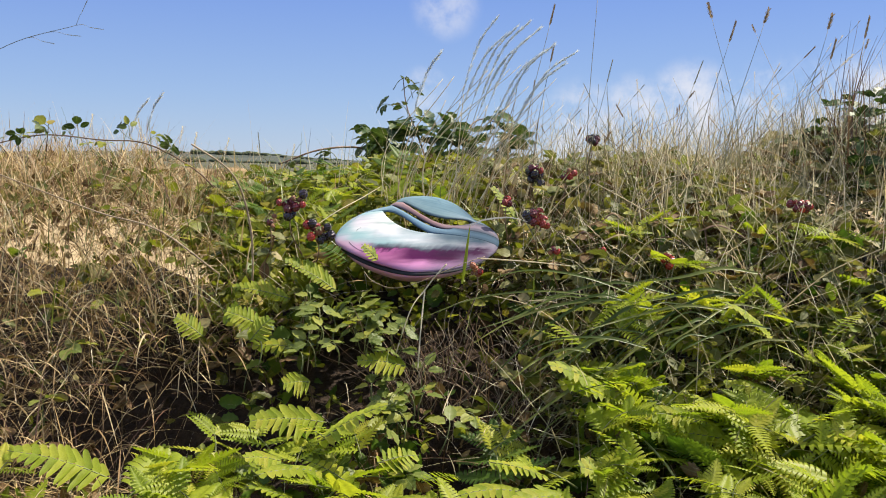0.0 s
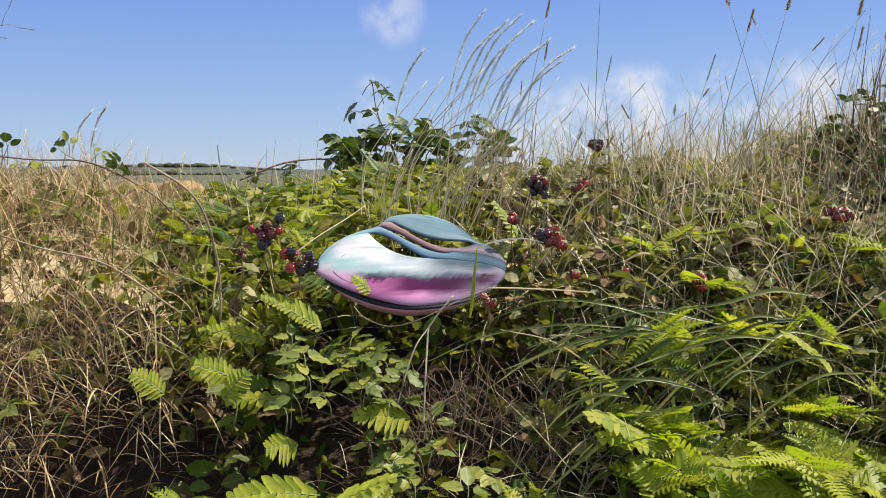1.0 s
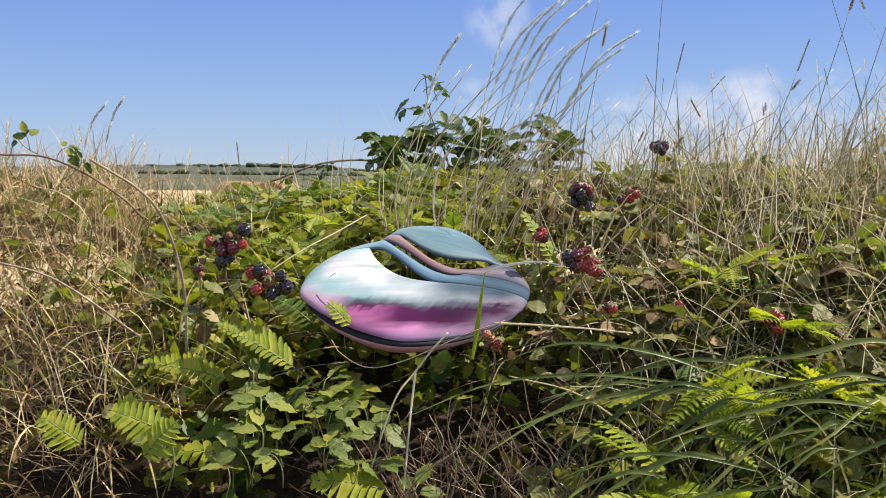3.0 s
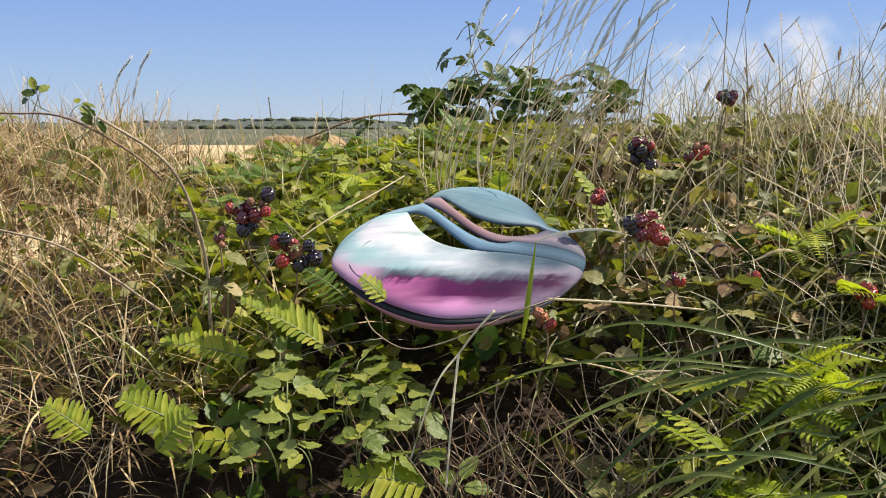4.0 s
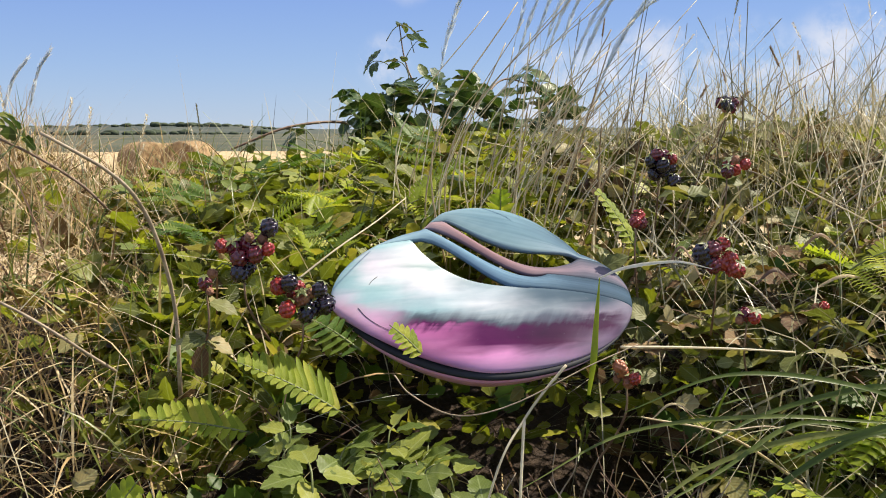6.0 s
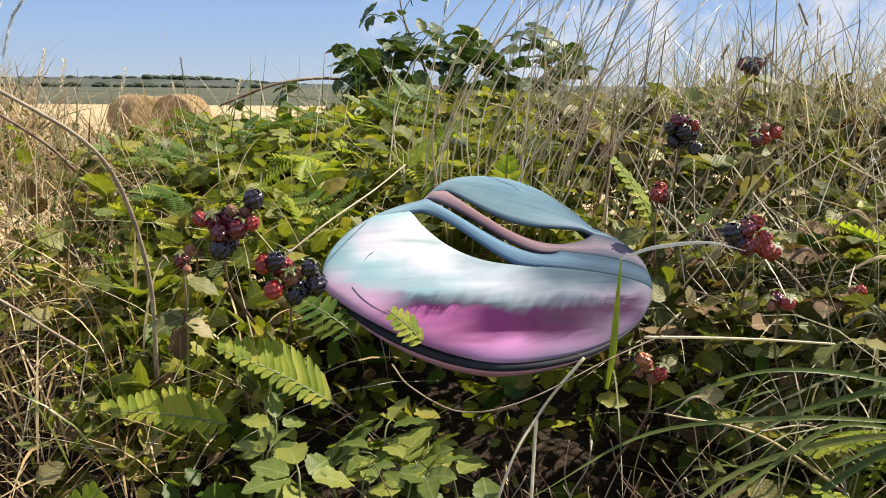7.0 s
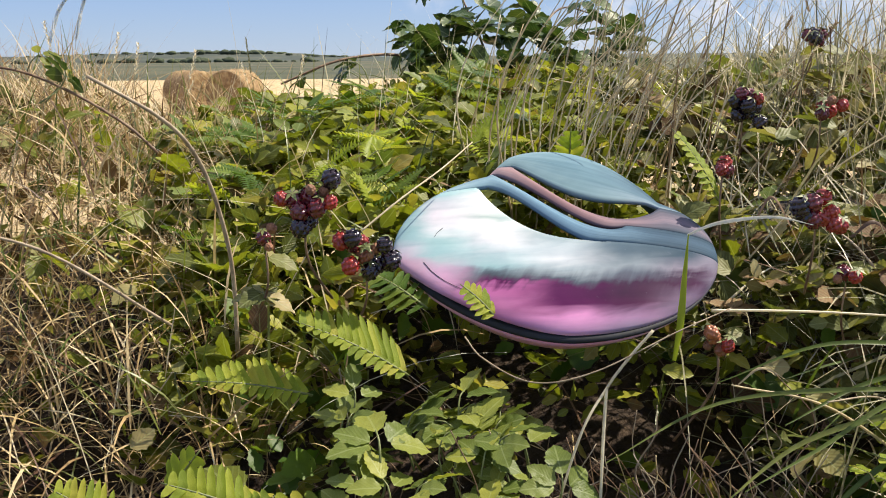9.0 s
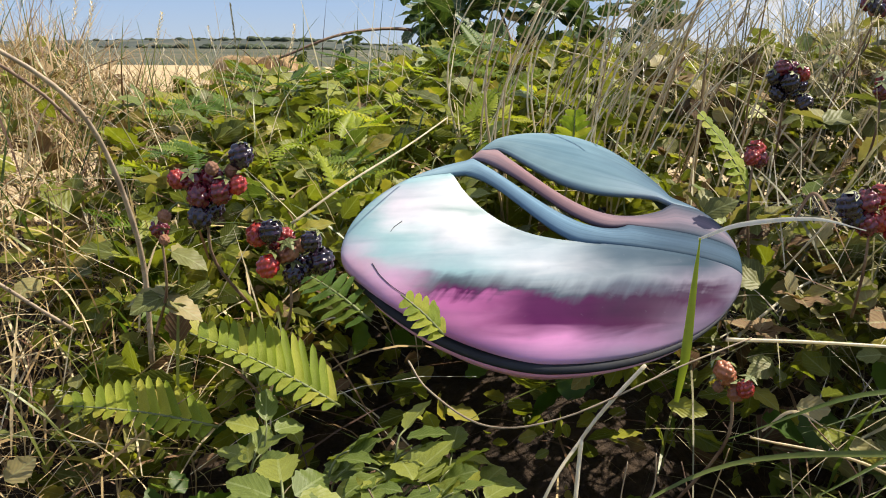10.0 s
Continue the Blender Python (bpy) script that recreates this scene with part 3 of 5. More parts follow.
def shell_lines(x):
    """The lines across the shell at one x: front edge, three slots, back edge."""
    xr = (x + 0.004) / HALF
    e = math.sqrt(max(0.0, 1 - xr * xr))
    back = e * (0.143 if x < 0 else 0.143 - 0.045 * min(1, x / 0.12))
    if -0.1 < x < 0.142:
        back = max(back, 0.245 - 11.7 * (x - 0.015) ** 2 - 22 * abs(x - 0.015) ** 3)
    a = slot(x, -0.091, 0.051, (-61.65, 6.276, -0.32, -0.032), (115.19, 9.879, -1.319, -0.012))
    b = slot(x, -0.073, 0.077, (54.98, 6.866, -1.292, 0.029), (87.75, 4.952, -1.452, 0.04))
    c = slot(x, -0.046, 0.126, (-267.5, 62.346, 7.689, -1.619, 0.077), (-508.9, 53.383, 8.905, -1.262, 0.091), 0.0045)
    ys = [-BODY_FRONT * e * front_edge(x), *a, *b, *c, back]
    for i in range(1, 8):
        ys[i] = max(ys[i], ys[i - 1])
    return [min(y, back) for y in ys]


def shell_height(x, y):
    q = ((x + 0.004) / HALF) ** 2 + (y / (0.186 if y < 0 else 0.25)) ** 2
    return RISE * max(0.0, 1 - q) ** 0.55


def build_helmet():
    helmet = new("helmet")
    helmet.matrix_basis = HELMET
    thick = 0.0045
    # Shell, ribs and crown all turn darker, towards steel, at one end.
    teal, pink, magenta, plum, steel, white = (0.255, 0.396, 0.424), (0.45, 0.19, 0.34), (0.08, 0.014, 0.068), (0.033, 0.011, 0.037), (0.039, 0.064, 0.092), (0.628, 0.637, 0.647)
    body = shell_paint("painted_shell", [
        (0.05, [(0.2, (0.44, 0.211, 0.316)), (0.42, (0.478, 0.312, 0.416)), (0.49, (0.427, 0.445, 0.51)), (0.54, teal), (0.8, (0.287, 0.408, 0.416))]),
        (0.14, [(0.2, (0.447, 0.232, 0.322)), (0.25, (0.529, 0.265, 0.416)), (0.36, (0.47, 0.292, 0.428)), (0.42, (0.353, 0.396, 0.44)), (0.46, teal), (0.53, (0.305, 0.449, 0.467)), (0.58, (0.57, 0.57, 0.608)), (0.67, (0.57, 0.533, 0.58)), (0.74, (0.426, 0.444, 0.491)), (0.79, teal)]),
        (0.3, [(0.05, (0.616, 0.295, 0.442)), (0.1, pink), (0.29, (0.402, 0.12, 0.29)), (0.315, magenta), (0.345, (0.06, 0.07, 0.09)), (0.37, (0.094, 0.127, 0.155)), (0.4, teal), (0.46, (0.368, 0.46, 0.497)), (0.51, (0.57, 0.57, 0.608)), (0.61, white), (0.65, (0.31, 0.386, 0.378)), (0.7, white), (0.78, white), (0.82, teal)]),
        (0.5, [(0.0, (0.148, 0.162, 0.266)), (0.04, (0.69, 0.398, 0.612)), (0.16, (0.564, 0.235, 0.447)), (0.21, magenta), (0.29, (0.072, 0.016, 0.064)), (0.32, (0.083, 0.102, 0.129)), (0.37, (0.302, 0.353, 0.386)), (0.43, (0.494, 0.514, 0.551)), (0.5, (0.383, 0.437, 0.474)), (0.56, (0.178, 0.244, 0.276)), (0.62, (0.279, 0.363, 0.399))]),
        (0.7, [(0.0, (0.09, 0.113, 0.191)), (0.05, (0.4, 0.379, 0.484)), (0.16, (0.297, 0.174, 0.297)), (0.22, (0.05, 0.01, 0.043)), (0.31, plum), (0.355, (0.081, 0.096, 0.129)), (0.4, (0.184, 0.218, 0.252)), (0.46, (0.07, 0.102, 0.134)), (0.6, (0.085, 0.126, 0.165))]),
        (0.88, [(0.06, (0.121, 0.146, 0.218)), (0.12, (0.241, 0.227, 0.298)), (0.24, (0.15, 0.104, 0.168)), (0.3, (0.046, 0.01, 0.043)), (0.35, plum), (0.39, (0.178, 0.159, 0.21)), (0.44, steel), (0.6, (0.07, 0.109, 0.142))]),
        (0.98, [(0.25, (0.227, 0.234, 0.298)), (0.34, (0.167, 0.142, 0.197)), (0.42, (0.182, 0.176, 0.227)), (0.5, steel)])], 0.045, 0.1)
    # Both ribs: paler along the middle, darker to the edges.
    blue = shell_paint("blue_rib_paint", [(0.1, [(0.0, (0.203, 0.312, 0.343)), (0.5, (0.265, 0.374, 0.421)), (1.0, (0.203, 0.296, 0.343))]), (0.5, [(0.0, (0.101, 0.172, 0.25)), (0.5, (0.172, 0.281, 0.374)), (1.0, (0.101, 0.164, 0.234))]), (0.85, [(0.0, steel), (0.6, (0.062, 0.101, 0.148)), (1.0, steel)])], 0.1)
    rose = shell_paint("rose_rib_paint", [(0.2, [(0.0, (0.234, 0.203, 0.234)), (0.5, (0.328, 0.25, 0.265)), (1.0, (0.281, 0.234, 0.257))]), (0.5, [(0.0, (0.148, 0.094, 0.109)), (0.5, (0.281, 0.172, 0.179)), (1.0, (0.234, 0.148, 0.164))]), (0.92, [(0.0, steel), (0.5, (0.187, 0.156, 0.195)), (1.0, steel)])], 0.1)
    # Crown paint, with the glint at its lower far edge put into the colour.
    crown = shell_paint("crown_paint_and_glint", [(0.2, [(0.0, (0.172, 0.25, 0.273)), (0.5, (0.234, 0.328, 0.359)), (1.0, (0.312, 0.39, 0.421))]), (0.6, [(0.0, (0.156, 0.234, 0.265)), (0.35, (0.117, 0.195, 0.242)), (0.7, (0.156, 0.25, 0.304)), (1.0, (0.265, 0.359, 0.406))]), (0.85, [(0.0, (0.234, 0.296, 0.343)), (0.3, (0.109, 0.172, 0.226)), (1.0, steel)])], 0.12)
    cols = 150
    xs = -0.004 - HALF * np.cos(np.linspace(0.0, math.pi, cols))
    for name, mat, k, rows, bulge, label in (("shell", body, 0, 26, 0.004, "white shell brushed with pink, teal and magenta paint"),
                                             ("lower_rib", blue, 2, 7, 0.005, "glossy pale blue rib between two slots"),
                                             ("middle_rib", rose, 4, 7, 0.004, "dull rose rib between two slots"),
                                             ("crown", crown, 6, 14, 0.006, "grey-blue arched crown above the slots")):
        v, uv = [], []
        for x in xs:
            ys = shell_lines(x)
            y0, y1 = ys[k], ys[k + 1]
            for j in range(rows + 1):
                u = j / rows
                y = y0 + (y1 - y0) * (u if k else u ** 1.25)
                z = shell_height(x, y) + bulge * math.sin(math.pi * u) * min(1, (y1 - y0) / 0.03) * min(1.0, max(0.0, (x + 0.1) / 0.04)) * min(1.0, max(0.0, (0.1 - x) / 0.06))
                if k == 0:
                    z -= 0.004 * max(0.0, 1 - u / 0.14) ** 2
                if k == 6:
                    z -= 0.02 * max(0.0, (u - 0.8) / 0.2) ** 2
                v.append((x, y, z))
                uv.append(((x + 0.004) / HALF * 0.5 + 0.5, u if k else ((y + 0.176) * 0.53 + z * 0.85) / 0.217 + 0.055))
        f = []
        for i in range(cols - 1):
            for j in range(rows):
                a, b2, c, d = i * (rows + 1) + j, (i + 1) * (rows + 1) + j, (i + 1) * (rows + 1) + j + 1, i * (rows + 1) + j + 1
                if abs(v[d][1] - v[a][1]) + abs(v[c][1] - v[b2][1]) > 5e-5:
                    f.append((a, b2, c, d))
        ob = part(name, one((np.array(v), f, np.array(uv)), name, mat), helmet, label)
        sol = ob.modifiers.new("thickness", "SOLIDIFY")
        sol.thickness, sol.offset = thick, -1.0
    # dark channel under the front edge and the pink lip below it
    def edge(angle, out, drop):
        c, s = math.cos(angle), math.sin(angle)
        x = -0.004 + (HALF + out) * c
        return (x, (FRONT * front_edge(x) + out) * s, drop)

    angles = np.radians(np.linspace(187, 352, 90))
    rubber = solid_material("black_rim", (0.006, 0.007, 0.012), (0.014, 0.018, 0.028), 0.7, 60.0, 0.1)
    lip_mat = shell_paint("lip_paint", [(0.05, [(0.0, (0.66, 0.4, 0.44)), (0.5, (0.64, 0.4, 0.48)), (1.0, (0.5, 0.36, 0.44))]), (0.5, [(0.0, (0.72, 0.28, 0.42)), (0.5, (0.72, 0.34, 0.48)), (1.0, (0.55, 0.34, 0.46))]), (0.9, [(0.0, (0.4, 0.3, 0.48)), (0.5, (0.6, 0.55, 0.66)), (1.0, (0.4, 0.38, 0.5))])], 0.1)
    for name, mat, prof, label in (("rim", rubber, [(-0.0125, 0.0078), (-0.006, 0.0036), (-0.0035, 0.0015), (-0.0035, -0.0012), (-0.012, -0.0022)], "black rubber edge strip"),
                                   ("lip", lip_mat, [(-0.007, -0.0012), (-0.0045, -0.003), (-0.01, -0.011), (-0.026, -0.026), (-0.055, -0.043)], "pink lower lip")):
        v, uv = [], []
        for i, a in enumerate(angles):
            taper = min(1.0, i / 14, (89 - i) / 48)
            for j, (o, d) in enumerate(prof):
                v.append(edge(a, o * taper - 0.001 * (1 - taper), 0.002 + (d - 0.002) * taper))
                uv.append((i / 89, j / 4))
        f = [(i * 5 + j, (i + 1) * 5 + j, (i + 1) * 5 + j + 1, i * 5 + j + 1) for i in range(89) for j in range(4)]
        ob = part(name, one((np.array(v), f, np.array(uv)), name, mat), helmet, label)
        sol = ob.modifiers.new("thickness", "SOLIDIFY")
        sol.thickness, sol.offset = 0.0014, 1.0
    # thin dark seams where the face panel meets the flank
    for ctrl in ([(-0.132, 0.004), (-0.138, -0.004), (-0.141, -0.012)], [(-0.152, -0.058), (-0.141, -0.079), (-0.124, -0.1), (-0.1, -0.12)]):
        line = smooth_line([(x, y, 0.0) for x, y in ctrl], 16)
        line[:, 2] = [shell_height(x, y) + 0.0004 for x, y, _ in line]
        part("seam", one(tube(line, 0.0004, 0.0002, 6), "seam", rubber), helmet, "thin dark seam")
    return tagged(helmet, "glossy pastel helmet with long curved slots lying on brambles", "helmet")


build_helmet()


# ---- hedge growth: uncountable stuff ----
def spread(n, x0, x1, y0, y1, keep=None):
    out = []
    while len(out) < n:
        x, y = U(x0, x1), U(y0, y1)
        if rnd.random() < 0.93 * hollow(x, y) ** 0.5 and y > 1.62:
            continue
        if keep is None or rnd.random() < keep(x, y):
            out.append((x + rnd.gauss(0, 0.12 * min(1.0, max(0.0, abs(x) - 1.1) / 0.4)), y + (rnd.gauss(0, 0.12) if y > 2.9 else 0.0)))
    return out


def near_helmet(x, y, grow=1.0):
    return ((x + 0.053) / (0.215 * grow)) ** 2 + ((y - 2.05) / (0.25 * grow)) ** 2 < 1


LEAF_KINDS = [leaflet(1.0, w, fold, droop, 8, 0.11) for w, fold, droop in ((0.62, 0.25, 0.15), (0.7, 0.15, 0.3), (0.5, 0.4, 0.1), (0.75, 0.3, -0.1))]
TOOTHED = [leaflet(1.0, w, fold, droop, 13, 0.07, 0.82) for w, fold, droop in ((0.66, 0.22, 0.16), (0.72, 0.14, 0.28), (0.58, 0.32, 0.1))]


def leaf_stuff(name, material, label, category, spots, size, deep, tilt=0.75, lift=0.0):
    b = Buf()
    for x, y in spots:
        if near_helmet(x, y, 1.15) and rnd.random() < 0.8:
            continue
        z = top(x, y) + lift - min(0.28, rnd.expovariate(1 / deep))
        if near_helmet(x, y, 1.12) and z > top(x, y) - 0.03:
            z = top(x, y) - 0.03
        s = U(*size)
        for _ in range(rnd.choice((1, 2, 3))):
            b.add(rnd.choice(LEAF_KINDS), turned(x + U(-0.02, 0.02), y + U(-0.02, 0.02), z + U(-0.01, 0.02), rnd.gauss(0.1, tilt), rnd.gauss(0, tilt), U(0, 6.28), s * U(0.7, 1.1)))
    return stuff(name, b, material, label, category)


def stalk_line(x, y, z, length, lean, yaw, sag, n=6):
    """A stalk that leans over by lean radians towards yaw and sags at its end."""
    pts = []
    for i in range(n):
        s = i / (n - 1)
        a = lean + sag * s
        pts.append((0, 0, 0) if i == 0 else tuple(np.array(pts[-1]) + np.array((math.sin(a) * math.cos(yaw), math.sin(a) * math.sin(yaw), math.cos(a))) * length / (n - 1)))
    return np.array(pts) + (x, y, z)


def stalk_stuff(name, material, label, category, spots, length, width, lean, sag, deep, yaw=None, lift=0.0):
    b = Buf()
    for x, y in spots:
        ln = U(*length)
        le = abs(rnd.gauss(*lean))
        a = U(0, 6.28) if yaw is None else rnd.gauss(*yaw)
        z = top(x, y) - U(0, deep) + lift
        pts = stalk_line(x, y, z, ln, le, a, U(*sag))
        end = pts[-1]
        if near_helmet(end[0], end[1], 1.08) and end[2] > top(end[0], end[1]) - 0.02 or (near_helmet(x, y, 1.05) and le < 1.0):
            continue
        if end[1] < 1.35 and end[2] > 1.2:
            continue
        b.add(ribbon(pts, U(*width), width[0] * 0.7, (math.sin(a + U(-1, 1)), -math.cos(a), U(-0.4, 0.4)), 0.0, 0.25))
    return stuff(name, b, material, label, category)


left_side = lambda x, y: 1.0 if x < -0.42 - 0.1 * (y - 1.8) else 0.12
not_left = lambda x, y: 1.0 if x > -0.45 else 0.25
right_side = lambda x, y: 1.0 if x > 0.15 else 0.15

# dry grass thatch on one flank, brown below, blond above
stalk_stuff("dry_grass_thatch", STRAW, "tangled blond dry grass over the bank", "dry grass", spread(13000, -1.9, 0.0, 1.5, 3.3, left_side), (0.05, 0.2), (0.0013, 0.0042), (1.0, 0.5), (0.1, 1.8), 0.12)
stalk_stuff("standing_dry_grass", STRAW, "thin dry grass standing on the flank", "dry grass", spread(2200, -1.7, -0.5, 1.95, 3.2, lambda x, y: 1.0 if x < 0.27 - 0.385 * y else 0.06), (0.08, 0.2), (0.0011, 0.0028), (0.4, 0.3), (0.1, 1.0), 0.1)
stalk_stuff("old_grass_thatch", STRAW_DARK, "matted brown dead grass and stems", "dead grass", spread(5600, -1.9, 1.9, 1.3, 3.2, lambda x, y: 1.0 if x < -0.4 else 0.4), (0.06, 0.22), (0.0014, 0.0045), (1.1, 0.5), (0.1, 1.5), 0.2)
stalk_stuff("bleached_stalks", STRAW_PALE, "scattered bleached straw stalks in the hedge", "straw", spread(2600, -1.6, 1.7, 1.7, 3.1, lambda x, y: 1.0 if x > 0.1 else 0.5), (0.1, 0.32), (0.001, 0.0024), (1.0, 0.5), (0.0, 0.9), 0.1)
stalk_stuff("greyish_grass_mat", GRASS_GREY, "greyish half-dry grass leaning through brambles", "grass", spread(5200, 0.1, 1.9, 1.6, 3.3, right_side), (0.1, 0.34), (0.0015, 0.0045), (0.9, 0.5), (0.1, 1.4), 0.16)
stalk_stuff("green_grass_mat", GRASS, "long green grass blades lying over one another", "grass", spread(700, 0.02, 1.5, 1.7, 2.3, lambda x, y: 1.0 if x > 0.1 and y < 2.0 else 0.35), (0.1, 0.3), (0.002, 0.006), (1.2, 0.35), (0.2, 0.9), 0.15)
stalk_stuff("green_grass_blades", GRASS, "thin green grass blades among bramble leaves", "grass", spread(1500, -1.2, 0.1, 1.9, 3.1), (0.06, 0.2), (0.0015, 0.004), (0.7, 0.4), (0.1, 1.2), 0.1)

leaf_stuff("bramble_thicket_leaves", HEDGE_LEAF, "dense yellow-green bramble and nettle leaves", "leaves", spread(7000, -1.0, 1.0, 1.95, 3.4, lambda x, y: (1.0 if -0.55 < x < 0.12 else (0.06 if x < 0 else 0.35)) * (1 if y < 3 else 0.7)), (0.018, 0.042), 0.085, 0.95)
leaf_stuff("dusty_bramble_leaves", GREY_LEAF, "dusty grey-green bramble leaves", "leaves", spread(4600, 0.0, 1.9, 1.7, 3.4, right_side), (0.02, 0.045), 0.07)
leaf_stuff("low_hedge_leaves", HEDGE_LEAF, "small green leaves low in the hedge", "leaves", spread(1000, -1.3, 1.4, 1.25, 1.95, lambda x, y: 1.0 if x > -0.45 or y < 1.6 else 0.1), (0.018, 0.042), 0.1)
# Hedge-depth shade comes from the darker leaf colour here.
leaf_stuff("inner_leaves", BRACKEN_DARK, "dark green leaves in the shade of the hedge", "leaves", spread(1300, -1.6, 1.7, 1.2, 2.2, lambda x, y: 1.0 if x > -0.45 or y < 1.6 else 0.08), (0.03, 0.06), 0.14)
leaf_stuff("withered_leaves", DEAD_LEAF, "withered brown leaves caught in the hedge", "dead leaves", spread(1700, -1.7, 1.7, 1.4, 3.2), (0.02, 0.045), 0.09, 1.1)
leaf_stuff("flank_leaves", GREY_LEAF, "sparse green leaves among dry grass", "leaves", spread(420, -1.7, -0.4, 1.7, 3.2), (0.02, 0.045), 0.05)
leaf_stuff("far_bank_leaves", HEDGE_LEAF, "hedge leaves farther along the bank", "leaves", [(x if abs(x) > 1.5 else x + math.copysign(1.5, x), y) for x, y in spread(2600, -4.5, 4.5, 1.9, 3.4)], (0.04, 0.08), 0.08)


# ---- bracken ----
def comb(length, lobes, reach):
    """One pinna, along +y: a blade cut into blunt finger lobes that join along the midrib."""
    v, uv, f = [], [], []
    for i in range(lobes + 1):
        s = i / lobes
        v.append((0, s * length, -0.1 * length * s * s))
        uv.append((0.5, s))
    for side in (-1, 1):
        for i in range(lobes):
            s = (i + 0.5) / lobes
            ln = reach * (1 - s ** 1.7) * (0.6 + 0.4 * min(1, s / 0.25)) + 0.004
            a, b, w = i, i + 1, length / lobes
            k = len(v)
            fwd = 0.25 + 0.3 * s
            for u, half, lift in ((0.22, 0.4, 0.08), (0.6, 0.33, 0.14), (0.9, 0.25, 0.06), (1.0, 0.1, -0.04)):
                for e in (-1, 1):
                    y = s * length + e * half * w * 1.04 + u * ln * fwd
                    v.append((side * u * ln, y, -0.1 * length * s * s + lift * ln + (0.1 * w if e > 0 else 0)))
                    uv.append((0.5 + side * 0.5 * u, s))
            loops = [(a, b, k + 1, k), (k, k + 1, k + 3, k + 2), (k + 2, k + 3, k + 5, k + 4), (k + 4, k + 5, k + 7, k + 6)]
            f += [q if side > 0 else q[::-1] for q in loops]
    return Buf().add((np.array(v), f, np.array(uv)))


def bracken_meshes(material, tag):
    return [comb(L, k, r).mesh("pinna_" + tag, material) for L, k, r in ((0.15, 11, 0.038), (0.115, 9, 0.031), (0.085, 7, 0.024))]


PINNA = bracken_meshes(BRACKEN, "bright")
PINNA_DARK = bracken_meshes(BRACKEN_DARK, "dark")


def frond_mesh(length):
    pts = [(0, length * s, 0.03 * math.sin(math.pi * s) - 0.1 * length * s * s) for s in np.linspace(0, 1, 9)]
    return one(tube(pts, 0.0028, 0.0008, 5), "rachis", CANE_GREEN), pts


def build_frond(meshes, length, pairs, label, seed):
    """Bracken frond: rachis with paired pinnae that shorten to the tip."""
    r = random.Random(seed)
    th = new("bracken_frond")
    me, pts = frond_mesh(length)
    part("rachis", me, th)
    pts = np.array(pts)
    for i in range(pairs):
        s = 0.18 + 0.8 * i / pairs
        k = s * 8
        p = pts[int(k)] + (pts[min(8, int(k) + 1)] - pts[int(k)]) * (k - int(k))
        sc = (1 - s) ** 0.6 * 1.05 + 0.12
        for side in (-1, 1):
            m = Matrix.LocRotScale(Vector(p), Euler((r.uniform(-0.3, 0.35), -side * r.uniform(-0.3, 0.6), -side * (1.2 - 0.35 * s) + r.uniform(-0.25, 0.25))), Vector((1, 1, 1)) * sc)
            part("pinna", meshes[0 if sc > 0.55 else 1], th, "", m)
    part("pinna", meshes[1], th, "", Matrix.LocRotScale(Vector(pts[-2]), Euler((-0.2, 0, 0)), Vector((0.6, 0.6, 0.6))))
    return tagged(th, label, "bracken", "bracken fronds on the bank")


def put(th, x, y, z, pitch, bank, yaw, s=1.0):
    """Copies a thing; its scale goes into the copy."""
    ob = copy_thing(th, Matrix.LocRotScale((x, y, z), Euler((radians(pitch), radians(bank), radians(yaw))), None))
    ob.scale = (s, s, s)
    return ob


bright = [build_frond(PINNA, 0.26, 4, "bright yellow-green bracken frond in the sun", 1), build_frond(PINNA, 0.2, 3, "bright yellow-green bracken frond in the sun", 2), build_frond(PINNA, 0.18, 3, "bright yellow-green bracken frond in the sun", 5)]
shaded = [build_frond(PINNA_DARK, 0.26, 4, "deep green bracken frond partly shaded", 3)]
bright[0].matrix_basis = pose(0.42, 1.5, 1.02, 12, 8, 30)
bright[1].matrix_basis = pose(-0.52, 1.42, 0.98, 10, -10, -50)
bright[2].matrix_basis = pose(0.62, 1.56, 1.05, 15, 20, -70)
shaded[0].matrix_basis = pose(0.1, 1.35, 0.9, 5, 5, 80)
rnd.seed(41)
for x, y in spread(175, -1.2, 1.5, 1.12, 1.8, lambda x, y: (1.0 if x > 0.25 or y < 1.52 else 0.12)):
    src = rnd.choice(bright + bright + bright + shaded)
    put(src, x, y, top(x, y) + U(-0.05, 0.03), U(-10, 40), U(-25, 50), rnd.choice((U(-60, 60), U(60, 300))), U(0.45, 0.8))
for x, y in spread(90, 0.22, 1.35, 1.3, 1.85):
    put(rnd.choice(bright), x, y, top(x, y) + U(0.0, 0.06), U(-5, 40), U(-20, 50), rnd.choice((U(-80, 80), U(60, 300))), U(0.4, 0.7))
for x, y in spread(26, 0.35, 1.2, 1.7, 2.15):
    put(rnd.choice(bright), x, y, top(x, y) + U(-0.06, 0.0), U(-10, 30), U(-30, 30), U(0, 360), U(0.45, 0.75))
for x, y in spread(24, -0.45, 0.28, 1.36, 1.58):
    put(rnd.choice(bright), x, y, top(x, y) + U(0.0, 0.05), U(-10, 40), U(-20, 45), rnd.choice((U(-80, 80), U(60, 300))), U(0.4, 0.65))
rnd.seed(42)
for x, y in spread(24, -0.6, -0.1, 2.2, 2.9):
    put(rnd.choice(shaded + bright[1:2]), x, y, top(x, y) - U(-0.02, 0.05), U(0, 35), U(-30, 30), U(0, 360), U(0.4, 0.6))


